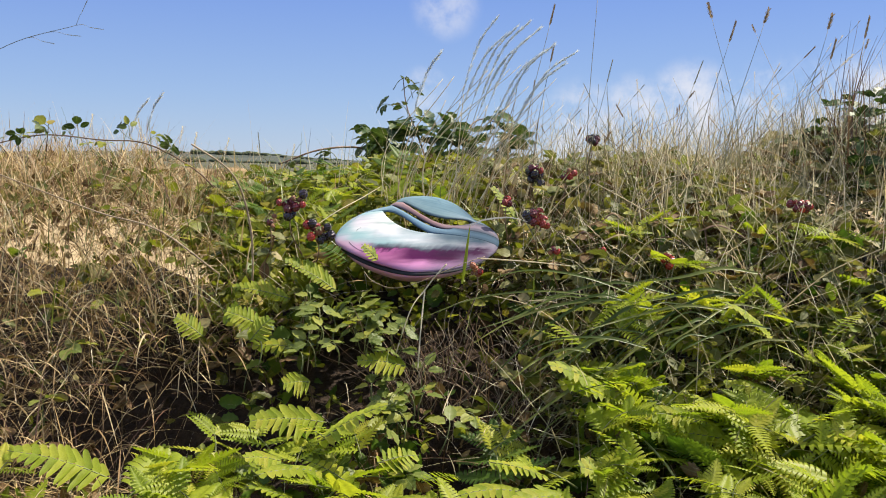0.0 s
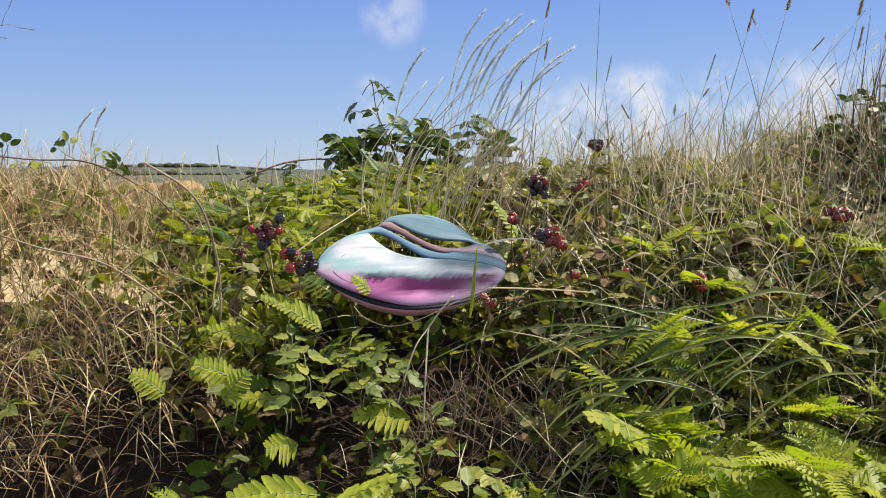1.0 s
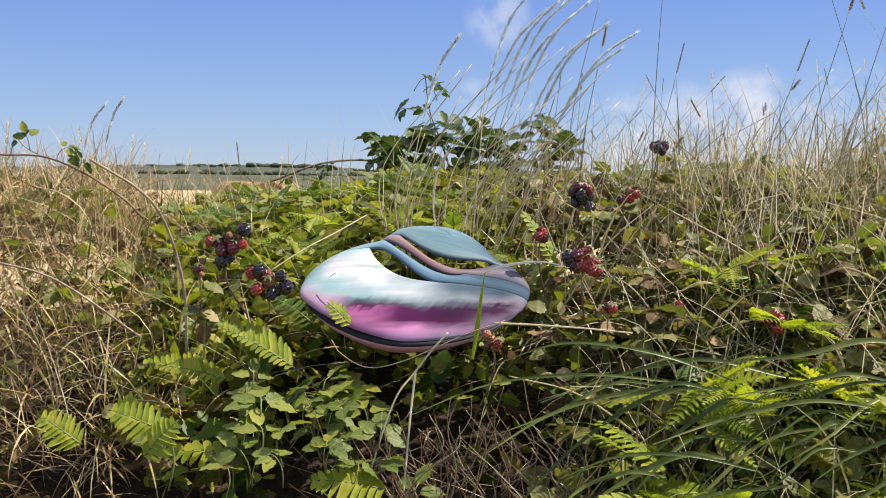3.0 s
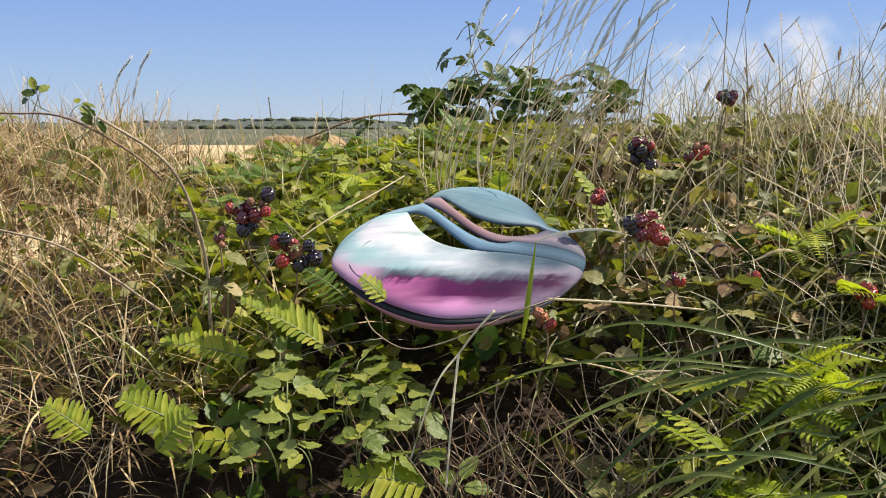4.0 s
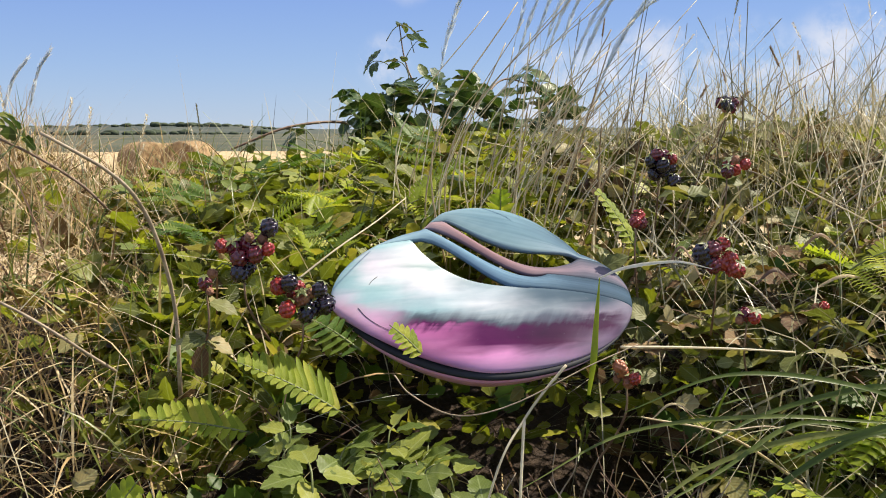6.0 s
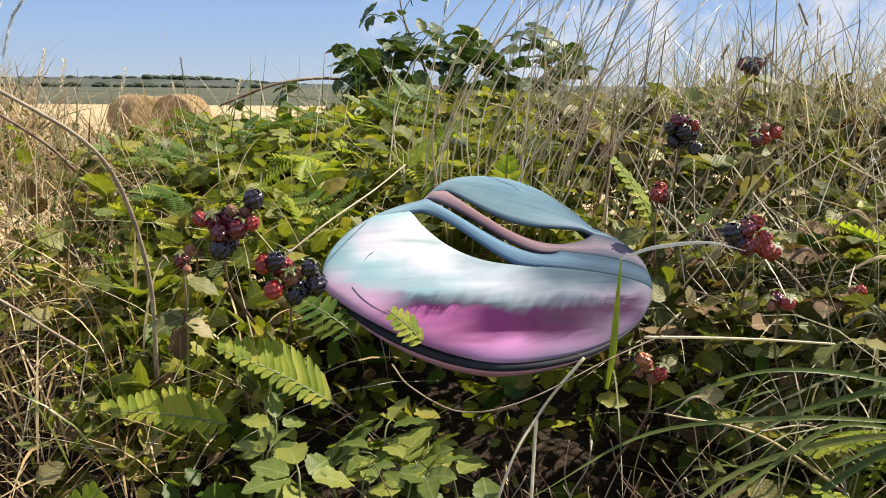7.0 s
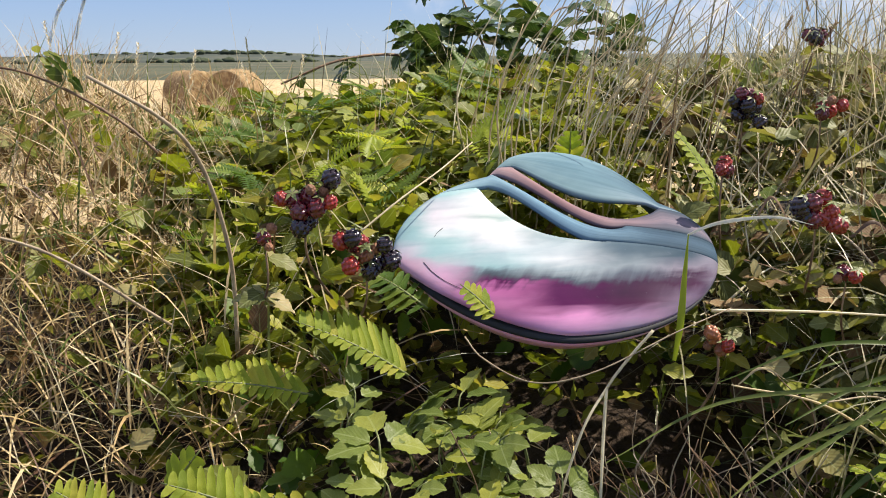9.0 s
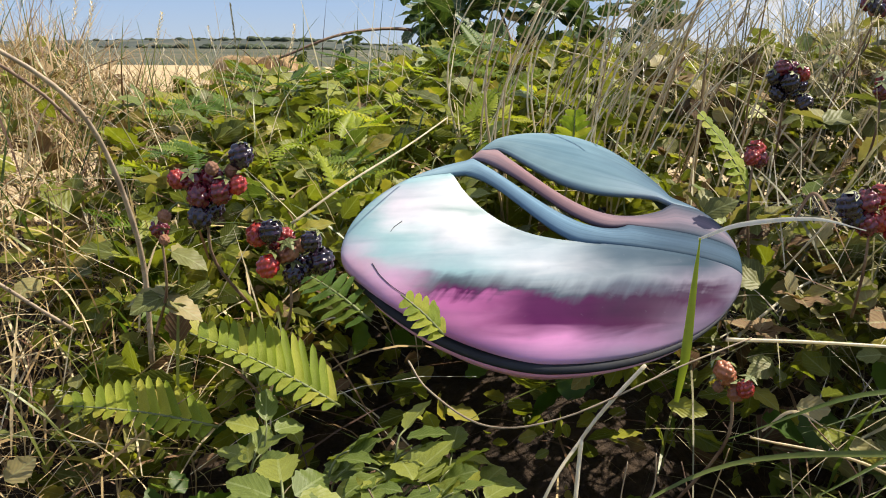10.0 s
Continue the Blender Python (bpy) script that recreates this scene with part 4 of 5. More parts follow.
# single comb-like fronds that stand out, lobe by lobe
def finger(width, n=7):
    """Blunt parallel-sided lobe along +y, creased at its midrib."""
    v, uv = [], []
    for i in range(n + 1):
        s = i / n
        w = width / 2 * (1 - s ** 5) ** 0.6 * (1 - 0.3 * s) + 0.004
        z = -0.16 * s * s + 0.02 * math.sin(s * 9)
        v += [(-w, s, z + 0.3 * w), (0, s, z), (w, s, z + 0.3 * w)]
        uv += [(0, s), (0.5, s), (1, s)]
    return np.array(v), [q for i in range(n) for q in ((3 * i, 3 * i + 1, 3 * i + 4, 3 * i + 3), (3 * i + 1, 3 * i + 2, 3 * i + 5, 3 * i + 4))], np.array(uv)


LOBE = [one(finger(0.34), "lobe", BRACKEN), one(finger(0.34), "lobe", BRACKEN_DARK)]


def fern_leaf(base, tip, reach, pairs, up, label, dark=0, under=1.0):
    """A single fern leaf from base to tip; up is the way its face looks."""
    th = new("fern_leaf")
    base, tip = Vector(base), Vector(tip)
    yv = (tip - base).normalized()
    zv = (Vector(up) - yv * Vector(up).dot(yv)).normalized()
    xv = yv.cross(zv)
    m = Matrix((xv, yv, zv)).transposed().to_4x4()
    m.translation = base
    th.matrix_basis = m
    ln = (tip - base).length
    pts = [(0, ln * s, 0.06 * ln * math.sin(math.pi * s)) for s in np.linspace(0, 1, 9)]
    part("rachis", one(tube(pts, 0.0016, 0.0006, 5), "rachis", CANE_GREEN), th)
    for i in range(pairs):
        s = 0.06 + 0.92 * i / pairs
        r = reach * (0.5 + 0.5 * min(1, s / 0.2)) * (1 - max(0, s - 0.35) / 0.65) ** 0.75 + 0.005
        for side in (-1, 1):
            q = r * (under if side < 0 else 1.0)
            w = ln / pairs * 0.94 / (0.34 * q)
            mm = Matrix.LocRotScale(Vector((0, ln * s, 0.06 * ln * math.sin(math.pi * s))), Euler((U(-0.1, 0.1), -side * U(0.15, 0.4), -side * U(1.05, 1.25))), Vector((q * min(w, 3.0), q, q)))
            part("lobe", LOBE[dark], th, "", mm)
    return tagged(th, label, "fern", "fern leaves by the helmet")


fern_leaf((-0.218, 1.875, 1.284), (-0.329, 1.845, 1.352), 0.044, 15, (0.35, -0.6, 0.7), "sunlit yellow-green fern leaf beside the helmet", 0, 0.35)
fern_leaf((-0.315, 1.86, 1.268), (-0.435, 1.83, 1.294), 0.036, 14, (-0.1, -0.6, 0.8), "yellow-green fern leaf above dark stems", 0, 0.4)
fern_leaf((0.181, 2.2, 1.406), (0.113, 2.2, 1.509), 0.017, 11, (0.5, -0.6, 0.6), "upright yellow-green fern leaf behind the helmet")
fern_leaf((-0.01, 2.3, 1.45), (-0.01, 2.28, 1.505), 0.02, 6, (0, -0.9, 0.4), "small green fern tip behind the helmet")
# The helmet's shade is put into this leaf's dark lobes.
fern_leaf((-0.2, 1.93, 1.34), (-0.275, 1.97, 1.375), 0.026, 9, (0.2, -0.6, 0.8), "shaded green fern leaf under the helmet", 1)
fern_leaf((-0.132, 1.85, 1.355), (-0.164, 1.844, 1.388), 0.013, 6, (0.3, -0.65, 0.65), "small yellow-green fern tip at the helmet's edge")
for base, tip, reach, pairs, up in (((-0.56, 1.5, 1.0), (-0.72, 1.46, 1.06), 0.05, 11, (0, -0.4, 0.9)), ((-0.62, 1.38, 0.95), (-0.5, 1.36, 1.0), 0.045, 9, (0, -0.5, 0.8)),
                                    ((-0.2, 1.6, 1.08), (-0.34, 1.56, 1.09), 0.05, 11, (0.1, -0.4, 0.9)), ((-0.24, 1.66, 1.14), (-0.29, 1.64, 1.14), 0.035, 7, (0, -0.5, 0.8)),
                                    ((-0.06, 1.72, 1.16), (-0.16, 1.7, 1.175), 0.035, 10, (0, -0.5, 0.85)), ((-0.28, 1.78, 1.18), (-0.38, 1.76, 1.185), 0.025, 7, (0.1, -0.4, 0.9)),
                                    ((0.55, 1.6, 1.06), (0.38, 1.58, 1.08), 0.055, 12, (0, -0.5, 0.85)), ((0.6, 1.85, 1.17), (0.45, 1.84, 1.2), 0.04, 12, (0, -0.5, 0.85)),
                                    ((0.4, 1.72, 1.1), (0.36, 1.7, 1.18), 0.04, 9, (0, -0.8, 0.5)), ((0.8, 1.66, 1.04), (0.66, 1.64, 1.08), 0.05, 11, (0, -0.4, 0.9))):
    fern_leaf(base, tip, reach, pairs, up, "bright yellow-green fern leaf low on the bank")


# comb-like fern leaves crowding the foot of the bank
low_ferns = [fern_leaf((0.5, 1.62, 1.09), (0.36, 1.6, 1.11), 0.034, 10, (0.3, -0.4, 0.85), "bright yellow-green fern leaf low on the bank"),
             fern_leaf((0.66, 1.7, 1.12), (0.54, 1.68, 1.15), 0.03, 9, (0.4, -0.3, 0.85), "bright yellow-green fern leaf low on the bank"),
             fern_leaf((0.3, 1.5, 1.02), (0.24, 1.45, 1.06), 0.03, 8, (0.3, -0.6, 0.7), "bright yellow-green fern leaf low on the bank")]
rnd.seed(77)
for x, y in spread(50, 0.22, 1.1, 1.38, 1.86) + spread(12, -0.75, 0.2, 1.34, 1.52) + spread(10, -0.78, -0.4, 1.2, 1.4) + spread(6, -0.2, 0.15, 1.36, 1.5):
    th = put(rnd.choice(low_ferns), x, y, top(x, y) + U(0.03, 0.1), 0, 0, 0, U(0.75, 1.1))
    yv = Vector((rnd.choice((-1, -1, 1)) * U(0.4, 1.0), U(-0.9, 0.5), U(-0.1, 0.5))).normalized()
    zv = Vector((U(0.1, 0.7), U(-0.4, 0.35), 0.8))
    zv = (zv - yv * zv.dot(yv)).normalized()
    th.rotation_euler = Matrix((yv.cross(zv), yv, zv)).transposed().to_euler()


# ---- bramble sprigs ----
LEAFLETS = {m.name: [one(t, "leaflet", m) for t in TOOTHED] for m in (BRAMBLE, BRAMBLE_SKY, GREY_LEAF, HEDGE_LEAF)}
STEM_MESH = one(tube(smooth_line([(0, 0, -0.06), (0, 0.01, -0.02), (0, 0.03, 0.0), (0, 0.046, 0.0)], 8), 0.0016, 0.001, 5), "stem", CANE_GREEN)


def sprig(material, count, label, seed):
    """A bramble leaf: a stalk that carries three or five toothed leaflets."""
    r = random.Random(seed)
    th = new("bramble_leaf")
    part("stem", STEM_MESH, th)
    fan = {3: (-1.25, 0.0, 1.25), 5: (-2.0, -1.0, 0.0, 1.0, 2.0)}[count]
    for a in fan:
        s = U(0.9, 1.1) * (0.05 if a == 0 else 0.041)
        part("leaflet", r.choice(LEAFLETS[material.name]), th, "", Matrix.LocRotScale(Vector((0.011 * math.sin(a * 0.9), 0.03 + (0.014 if a == 0 else 0.004 * math.cos(a)), 0)), Euler((r.uniform(-0.35, 0.2), r.uniform(-0.3, 0.3), -a * 0.9 + r.uniform(-0.15, 0.15))), Vector((s, s, s))))
    return tagged(th, label, "bramble leaf", "bramble leaves of the hedge")


sprigs = [sprig(BRAMBLE, 5, "five-fingered matt green bramble leaf", 1), sprig(BRAMBLE, 3, "three-fingered matt green bramble leaf", 2), sprig(HEDGE_LEAF, 3, "yellowish three-fingered bramble leaf", 3)]
grey_sprigs = [sprig(GREY_LEAF, 3, "dusty three-fingered bramble leaf", 4), sprig(GREY_LEAF, 5, "dusty five-fingered bramble leaf", 5)]
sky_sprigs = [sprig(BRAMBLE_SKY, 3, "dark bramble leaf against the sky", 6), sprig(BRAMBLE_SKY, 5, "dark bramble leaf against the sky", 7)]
for i, th in enumerate(sprigs + grey_sprigs + sky_sprigs):
    th.matrix_basis = pose(*((-0.23, 1.74, 1.245), (-0.18, 1.77, 1.24), (-0.33, 1.72, 1.2), (0.3, 1.95, 1.32), (0.4, 2.0, 1.34), (-0.25, 3.3, 1.62), (-0.12, 3.45, 1.68))[i], 25, 5, (20, -40, 60, 200, 120, 30, 80)[i])
for _ in range(34):
    x, y = U(-0.29, -0.06), U(1.68, 1.83)
    put(rnd.choice(sprigs[:2]), x, y, 1.2 + 0.45 * (y - 1.7) - 0.25 * max(0, x + 0.14) + U(-0.02, 0.015), U(5, 45), U(-20, 20), U(-90, 90), U(0.6, 0.82))
for _ in range(14):
    x, y = U(-0.16, -0.02), U(1.62, 1.74)
    put(rnd.choice(sprigs[:2]), x, y, 1.1 + 0.6 * (y - 1.66) + U(-0.02, 0.02), U(5, 45), U(-20, 20), U(-90, 90), U(0.6, 0.85))
for base, tip, reach, pairs in (((-0.33, 1.66, 1.245), (-0.4, 1.65, 1.275), 0.026, 9), ((-0.35, 1.64, 1.22), (-0.31, 1.65, 1.265), 0.024, 8), ((-0.45, 1.68, 1.22), (-0.5, 1.67, 1.26), 0.024, 9), ((-0.41, 1.7, 1.24), (-0.38, 1.69, 1.285), 0.018, 5)):
    fern_leaf(base, tip, reach, pairs, (0.1, -0.7, 0.7), "small bright fern leaf low on the bank")
for x, y in spread(70, -0.65, 0.05, 2.2, 3.1):
    put(rnd.choice(sprigs), x, y, top(x, y) + U(-0.03, 0.02), U(0, 45), U(-30, 30), U(0, 360), U(0.7, 1.1))
for x, y in spread(80, 0.15, 1.2, 1.8, 2.9):
    put(rnd.choice(grey_sprigs + sprigs[1:2]), x, y, top(x, y) + U(-0.03, 0.03), U(0, 50), U(-30, 30), U(0, 360), U(0.7, 1.1))
for x, y in spread(24, -0.95, -0.35, 1.75, 2.6):
    put(rnd.choice(grey_sprigs + sprigs), x, y, top(x, y) + U(-0.03, 0.0), U(0, 45), U(-30, 30), U(0, 360), U(0.7, 1.0))
for x, y in spread(22, -0.5, 0.2, 1.5, 1.75):
    put(rnd.choice(sprigs), x, y, top(x, y) + U(-0.04, 0.02), U(0, 45), U(-30, 30), U(0, 360), U(0.7, 1.0))


# ---- canes ----
def cane(ctrl, r0, r1, material, label, thorns=16, name="bramble_cane", category="bramble"):
    th = new(name)
    base = Vector(ctrl[0])
    th.matrix_basis = Matrix.Translation(base)
    line = smooth_line(ctrl, 30) - np.array(base)
    part("stalk", one(tube(line, r0, r1, 7, 0.12), "stalk", material), th)
    if thorns:
        b = Buf()
        for i in range(thorns):
            p = line[int(U(2, 28))]
            d = np.array((U(-1, 1), U(-1, 1), U(-0.5, 1)))
            d = d / np.linalg.norm(d) * U(0.004, 0.007)
            b.add(tube([p, p + d * 0.5, p + d], 0.0012, 0.0002, 4))
        part("thorns", b.mesh("thorns", material), th)
    return tagged(th, label, category)


cane([(-0.425, 2.0, 1.26), (-0.423, 1.99, 1.364), (-0.427, 1.97, 1.431), (-0.437, 1.95, 1.486), (-0.45, 1.93, 1.522), (-0.469, 1.91, 1.547), (-0.492, 1.9, 1.564), (-0.53, 1.89, 1.588)], 0.0026, 0.0018, CANE_DRY, "arching brown bramble cane over dry grass")
cane([(-0.54, 2.11, 1.49), (-0.572, 2.1, 1.525), (-0.64, 2.1, 1.567), (-0.711, 2.1, 1.594), (-0.801, 2.1, 1.597), (-0.946, 2.1, 1.606), (-1.1, 2.1, 1.57)], 0.0019, 0.0013, CANE, "thin reddish bramble cane with hanging leaves")
cane([(-0.5, 2.0, 1.3), (-0.62, 1.95, 1.4), (-0.75, 1.93, 1.44), (-0.98, 1.95, 1.52)], 0.0019, 0.0014, CANE_DRY, "dry bramble cane lying in the grass")
for i in range(17):
    # small leaves hanging along the thin cane
    u = (i + U(-0.3, 0.3)) / 16
    x = -0.6 - 0.5 * u
    z = float(np.interp(-x, (0.54, 0.57, 0.64, 0.71, 0.8, 0.95, 1.1), (1.49, 1.525, 1.567, 1.594, 1.597, 1.606, 1.57)))
    put(rnd.choice(sky_sprigs + sprigs[1:]), x, 2.1 + U(-0.02, 0.02), z + U(-0.012, 0.022), U(-20, 75), U(-50, 50), rnd.choice((U(-70, 70), U(110, 250))), U(0.42, 0.7))
# skyline bramble
cane([(-0.05, 3.3, 1.4), (-0.2, 3.4, 1.56), (-0.32, 3.35, 1.61), (-0.46, 3.25, 1.6), (-0.6, 3.2, 1.545)], 0.005, 0.0025, CANE, "dark bramble branch on the skyline")
cane([(-0.02, 3.3, 1.4), (-0.12, 3.5, 1.66), (-0.17, 3.58, 1.78), (-0.19, 3.62, 1.9)], 0.004, 0.0015, CANE, "young bramble shoot standing against the sky")
cane([(0.05, 3.4, 1.45), (0.06, 3.6, 1.66), (0.12, 3.7, 1.74), (0.22, 3.7, 1.72)], 0.004, 0.002, CANE, "dark bramble branch on the skyline")
cane([(-0.3, 3.1, 1.4), (-0.42, 3.1, 1.5), (-0.55, 3.0, 1.52), (-0.66, 2.95, 1.49)], 0.004, 0.002, CANE_DRY, "dry branch on the skyline")
for x, y, z, s in ((-0.19, 3.62, 1.9, 0.8), (-0.17, 3.6, 1.86, 0.7), (-0.15, 3.6, 1.84, 0.7), (-0.22, 3.58, 1.8, 0.8), (-0.16, 3.56, 1.77, 0.9), (-0.13, 3.55, 1.75, 0.9), (-0.2, 3.5, 1.72, 1.0), (-0.15, 3.5, 1.7, 1.1), (-0.1, 3.5, 1.7, 1.1),
                   (-0.22, 3.45, 1.66, 1.1), (-0.17, 3.45, 1.66, 1.2), (-0.28, 3.4, 1.64, 1.0), (-0.34, 3.35, 1.63, 1.0), (-0.41, 3.28, 1.595, 0.8), (-0.45, 3.25, 1.585, 0.7), (-0.56, 3.2, 1.55, 0.7), (-0.27, 3.4, 1.6, 1.1),
                   (0.03, 3.65, 1.72, 1.2), (0.08, 3.65, 1.73, 1.2), (0.13, 3.7, 1.75, 1.1), (0.18, 3.7, 1.73, 1.0), (0.0, 3.6, 1.66, 1.2), (-0.05, 3.5, 1.64, 1.2), (0.1, 3.6, 1.66, 1.2)):
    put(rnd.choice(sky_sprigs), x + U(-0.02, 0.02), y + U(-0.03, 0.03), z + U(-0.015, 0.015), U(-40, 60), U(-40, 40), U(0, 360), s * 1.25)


def leaf_clumps(name, material, label, spots, size):
    """Many bramble leaves of three toothed leaflets each, joined."""
    b = Buf()
    for x, y, z in spots:
        a, rx, ry = U(0, 6.28), U(-0.7, 1.0), U(-0.7, 0.7)
        s = U(*size)
        for k in (-1, 0, 1):
            b.add(rnd.choice(TOOTHED), turned(x, y, z, rx + U(-0.2, 0.2), ry + U(-0.2, 0.2), a + k * 1.15, s * (1.15 if k == 0 else 0.95)))
    return stuff(name, b, material, label, "leaves")


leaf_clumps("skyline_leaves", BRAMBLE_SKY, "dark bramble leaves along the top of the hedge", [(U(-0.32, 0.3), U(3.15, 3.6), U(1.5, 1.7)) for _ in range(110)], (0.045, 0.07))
leaf_clumps("bramble_crest_leaves", GREY_LEAF, "dusty bramble leaves along the hedge's crest", [(x, y, top(x, y) + U(-0.06, 0.02)) for x, y in spread(260, -0.2, 1.5, 2.5, 3.3)], (0.035, 0.055))
leaf_clumps("withered_bramble_leaves", DEAD_LEAF, "withered brown bramble leaves among stems", [(x, y, top(x, y) + U(-0.05, 0.03)) for x, y in spread(260, 0.12, 1.2, 1.95, 2.9)], (0.025, 0.045))
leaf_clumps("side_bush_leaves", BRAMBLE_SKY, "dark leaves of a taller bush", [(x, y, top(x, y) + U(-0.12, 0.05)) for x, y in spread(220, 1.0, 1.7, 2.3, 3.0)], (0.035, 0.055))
leaf_clumps("hedge_bramble_leaves", HEDGE_LEAF, "yellow-green bramble leaves over the thicket", [(x, y, top(x, y) + U(-0.04, 0.02)) for x, y in spread(380, -0.7, 0.1, 2.1, 3.1)], (0.03, 0.056))
leaf_clumps("flank_bramble_leaves", GREY_LEAF, "olive bramble leaves among grass stalks", [(x, y, top(x, y) + U(-0.05, 0.03)) for x, y in spread(420, 0.12, 1.4, 1.8, 2.6)], (0.025, 0.045))
stalk_stuff("broken_straw", STRAW_PALE, "short broken straw bits caught in brambles", "straw", spread(1900, -0.9, 1.5, 1.5, 2.5, lambda x, y: 1.0 if x > 0.12 else 0.45), (0.03, 0.1), (0.0012, 0.003), (1.1, 0.5), (0.0, 1.0), 0.06)
stalk_stuff("pale_standing_straw", STRAW_PALE, "bleached standing straw on the hedge", "straw", spread(1300, 0.35, 1.9, 2.0, 3.2), (0.12, 0.3), (0.001, 0.0024), (0.35, 0.3), (0.0, 0.7), 0.12)
stalk_stuff("pale_grass_stems", GRASS_GREY, "upright greyish grass stems along the crest", "grass", spread(700, 0.3, 1.6, 2.3, 3.1), (0.12, 0.26), (0.0018, 0.004), (0.2, 0.2), (0.0, 0.8), 0.08)
stalk_stuff("bush_twigs", STRAW_DARK, "dark upright twigs of a taller bush", "twigs", [(U(1.08, 1.6), U(2.35, 2.8)) for _ in range(170)], (0.18, 0.4), (0.002, 0.005), (0.15, 0.15), (0.0, 0.5), 0.12)
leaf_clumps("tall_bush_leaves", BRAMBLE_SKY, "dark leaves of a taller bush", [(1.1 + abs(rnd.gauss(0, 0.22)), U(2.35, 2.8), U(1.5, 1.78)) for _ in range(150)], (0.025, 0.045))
# dry canes and stalks in the hollow and across the hedge
cane([(-0.09, 1.74, 1.16), (-0.057, 1.76, 1.265), (-0.03, 1.785, 1.303), (-0.01, 1.79, 1.33), (0.013, 1.795, 1.356)], 0.0011, 0.0015, STRAW_PALE, "bent pale straw stalk with a swollen node", 0, "straw_stalk", "straw")
cane([(-0.04, 1.74, 1.15), (-0.035, 1.765, 1.24), (-0.03, 1.785, 1.303)], 0.0013, 0.0016, STRAW_PALE, "pale straw stalk below the helmet", 0, "straw_stalk", "straw")
cane([(-0.16, 1.86, 1.33), (-0.142, 1.84, 1.314), (-0.097, 1.8, 1.304), (-0.042, 1.785, 1.319), (0.036, 1.8, 1.353), (0.09, 1.82, 1.37)], 0.0008, 0.0006, CANE_DRY, "thin arching stem below the helmet", 0, "thin_stem", "stem")
cane([(-0.272, 1.95, 1.42), (-0.23, 1.99, 1.45), (-0.186, 2.05, 1.476), (-0.15, 2.12, 1.5)], 0.0011, 0.0008, STRAW_PALE, "straight yellow straw beside the helmet", 0, "straw_stalk", "straw")
cane([(0.075, 1.83, 1.365), (0.13, 1.84, 1.362), (0.2, 1.85, 1.357), (0.27, 1.86, 1.35)], 0.0015, 0.001, STRAW_PALE, "pale straw lying across the brambles", 0, "straw_stalk", "straw")
for i in range(150):
    x, y = U(-0.13, 0.22), U(1.72, 1.92)
    ln = U(0.08, 0.24)
    p = np.array((x, y, U(1.0, 1.14)))
    d = np.array((rnd.gauss(0, 0.4), U(-0.1, 0.25), U(0.4, 1.0))) * ln
    if (p + d)[2] < 1.29 + 0.3 * max(0, (p + d)[0] - 0.08):
        cane([p, p + d * 0.35 + (U(-0.03, 0.03), 0, 0), p + d * 0.7 + (U(-0.03, 0.03), 0, 0), p + d], U(0.0005, 0.0013), 0.0005, rnd.choice((CANE, CANE_DRY, CANE, CANE, STRAW_DARK, STRAW)), "dead stem in the dark hollow below the helmet", 0, "dead_stem", "stem")
for i in range(46):
    x, y = U(0.12, 1.2), U(1.75, 2.7)
    a = U(0, 6.28)
    p = np.array((x, y, top(x, y) - 0.02))
    d = np.array((math.cos(a), 0.5 * math.sin(a), U(0.1, 0.7))) * U(0.12, 0.3)
    cane([p, p + d * 0.5 + (0, 0, 0.02), p + d], U(0.001, 0.002), 0.0008, rnd.choice((STRAW_PALE, CANE_DRY, STRAW)), "bleached stalk poking out of the brambles", 0, "dry_stalk", "stalk")


# ---- grass blades that stand out ----
def blade(ctrl, w, material, label, side=(1, 0, 0.2)):
    base = Vector(ctrl[0])
    ob = new("grass_blade", one(ribbon(smooth_line(ctrl, 22) - np.array(base), w, w * 0.5, side, 0.35, 0.4), "grass_blade", material))
    ob.matrix_basis = Matrix.Translation(base)
    return tagged(ob, label, "grass blade", "long grass blades")


blade([(0.045, 1.845, 1.31), (0.05, 1.848, 1.345), (0.055, 1.86, 1.39), (0.06, 1.872, 1.431)], 0.0075, BRACKEN, "upright green grass blade before the helmet")
blade([(0.059, 1.873, 1.43), (0.09, 1.873, 1.442), (0.141, 1.87, 1.448), (0.18, 1.87, 1.44)], 0.004, STRAW_PALE, "folded pale end of a grass blade", (0, 0.3, 1))
for i in range(14):
    x, y = (U(0.28, 0.7), U(1.66, 1.84)) if i < 9 else (U(0.3, 0.5), U(1.76, 1.86))
    z = np.interp(y, (1.6, 1.84), (1.14, 1.31)) + U(-0.02, 0.03)
    ln = U(0.1, 0.4)
    sl = U(-0.5, 0.3)
    blade([(x, y, z), (x - ln * 0.35, y - U(-0.02, 0.04), z + U(0.01, 0.03) + sl * ln * 0.3), (x - ln * 0.7, y - U(-0.02, 0.06), z + sl * ln * 0.7), (x - ln, y - U(0.0, 0.08), z + sl * ln - U(0.01, 0.06))], U(0.003, 0.008), GRASS, "long green grass blade lying over brambles", (0, 0.6, 0.8))
for i in range(12):
    # broad arching blades that sweep down towards the lane
    x, y = U(0.26, 0.7), U(1.66, 1.8)
    z = np.interp(y, (1.6, 1.84), (1.2, 1.37)) + U(-0.05, 0.01)
    ln, sl = U(0.1, 0.3), U(0.0, 0.7)
    blade([(x, y, z), (x - ln * 0.3, y - 0.01, z - sl * ln * 0.12 + 0.012), (x - ln * 0.65, y - U(0.0, 0.04), z - sl * ln * 0.45), (x - ln, y - U(0.02, 0.08), z - sl * ln)], U(0.004, 0.009), GRASS, "broad green grass blade sweeping over the brambles", (0, 0.5, 0.85))
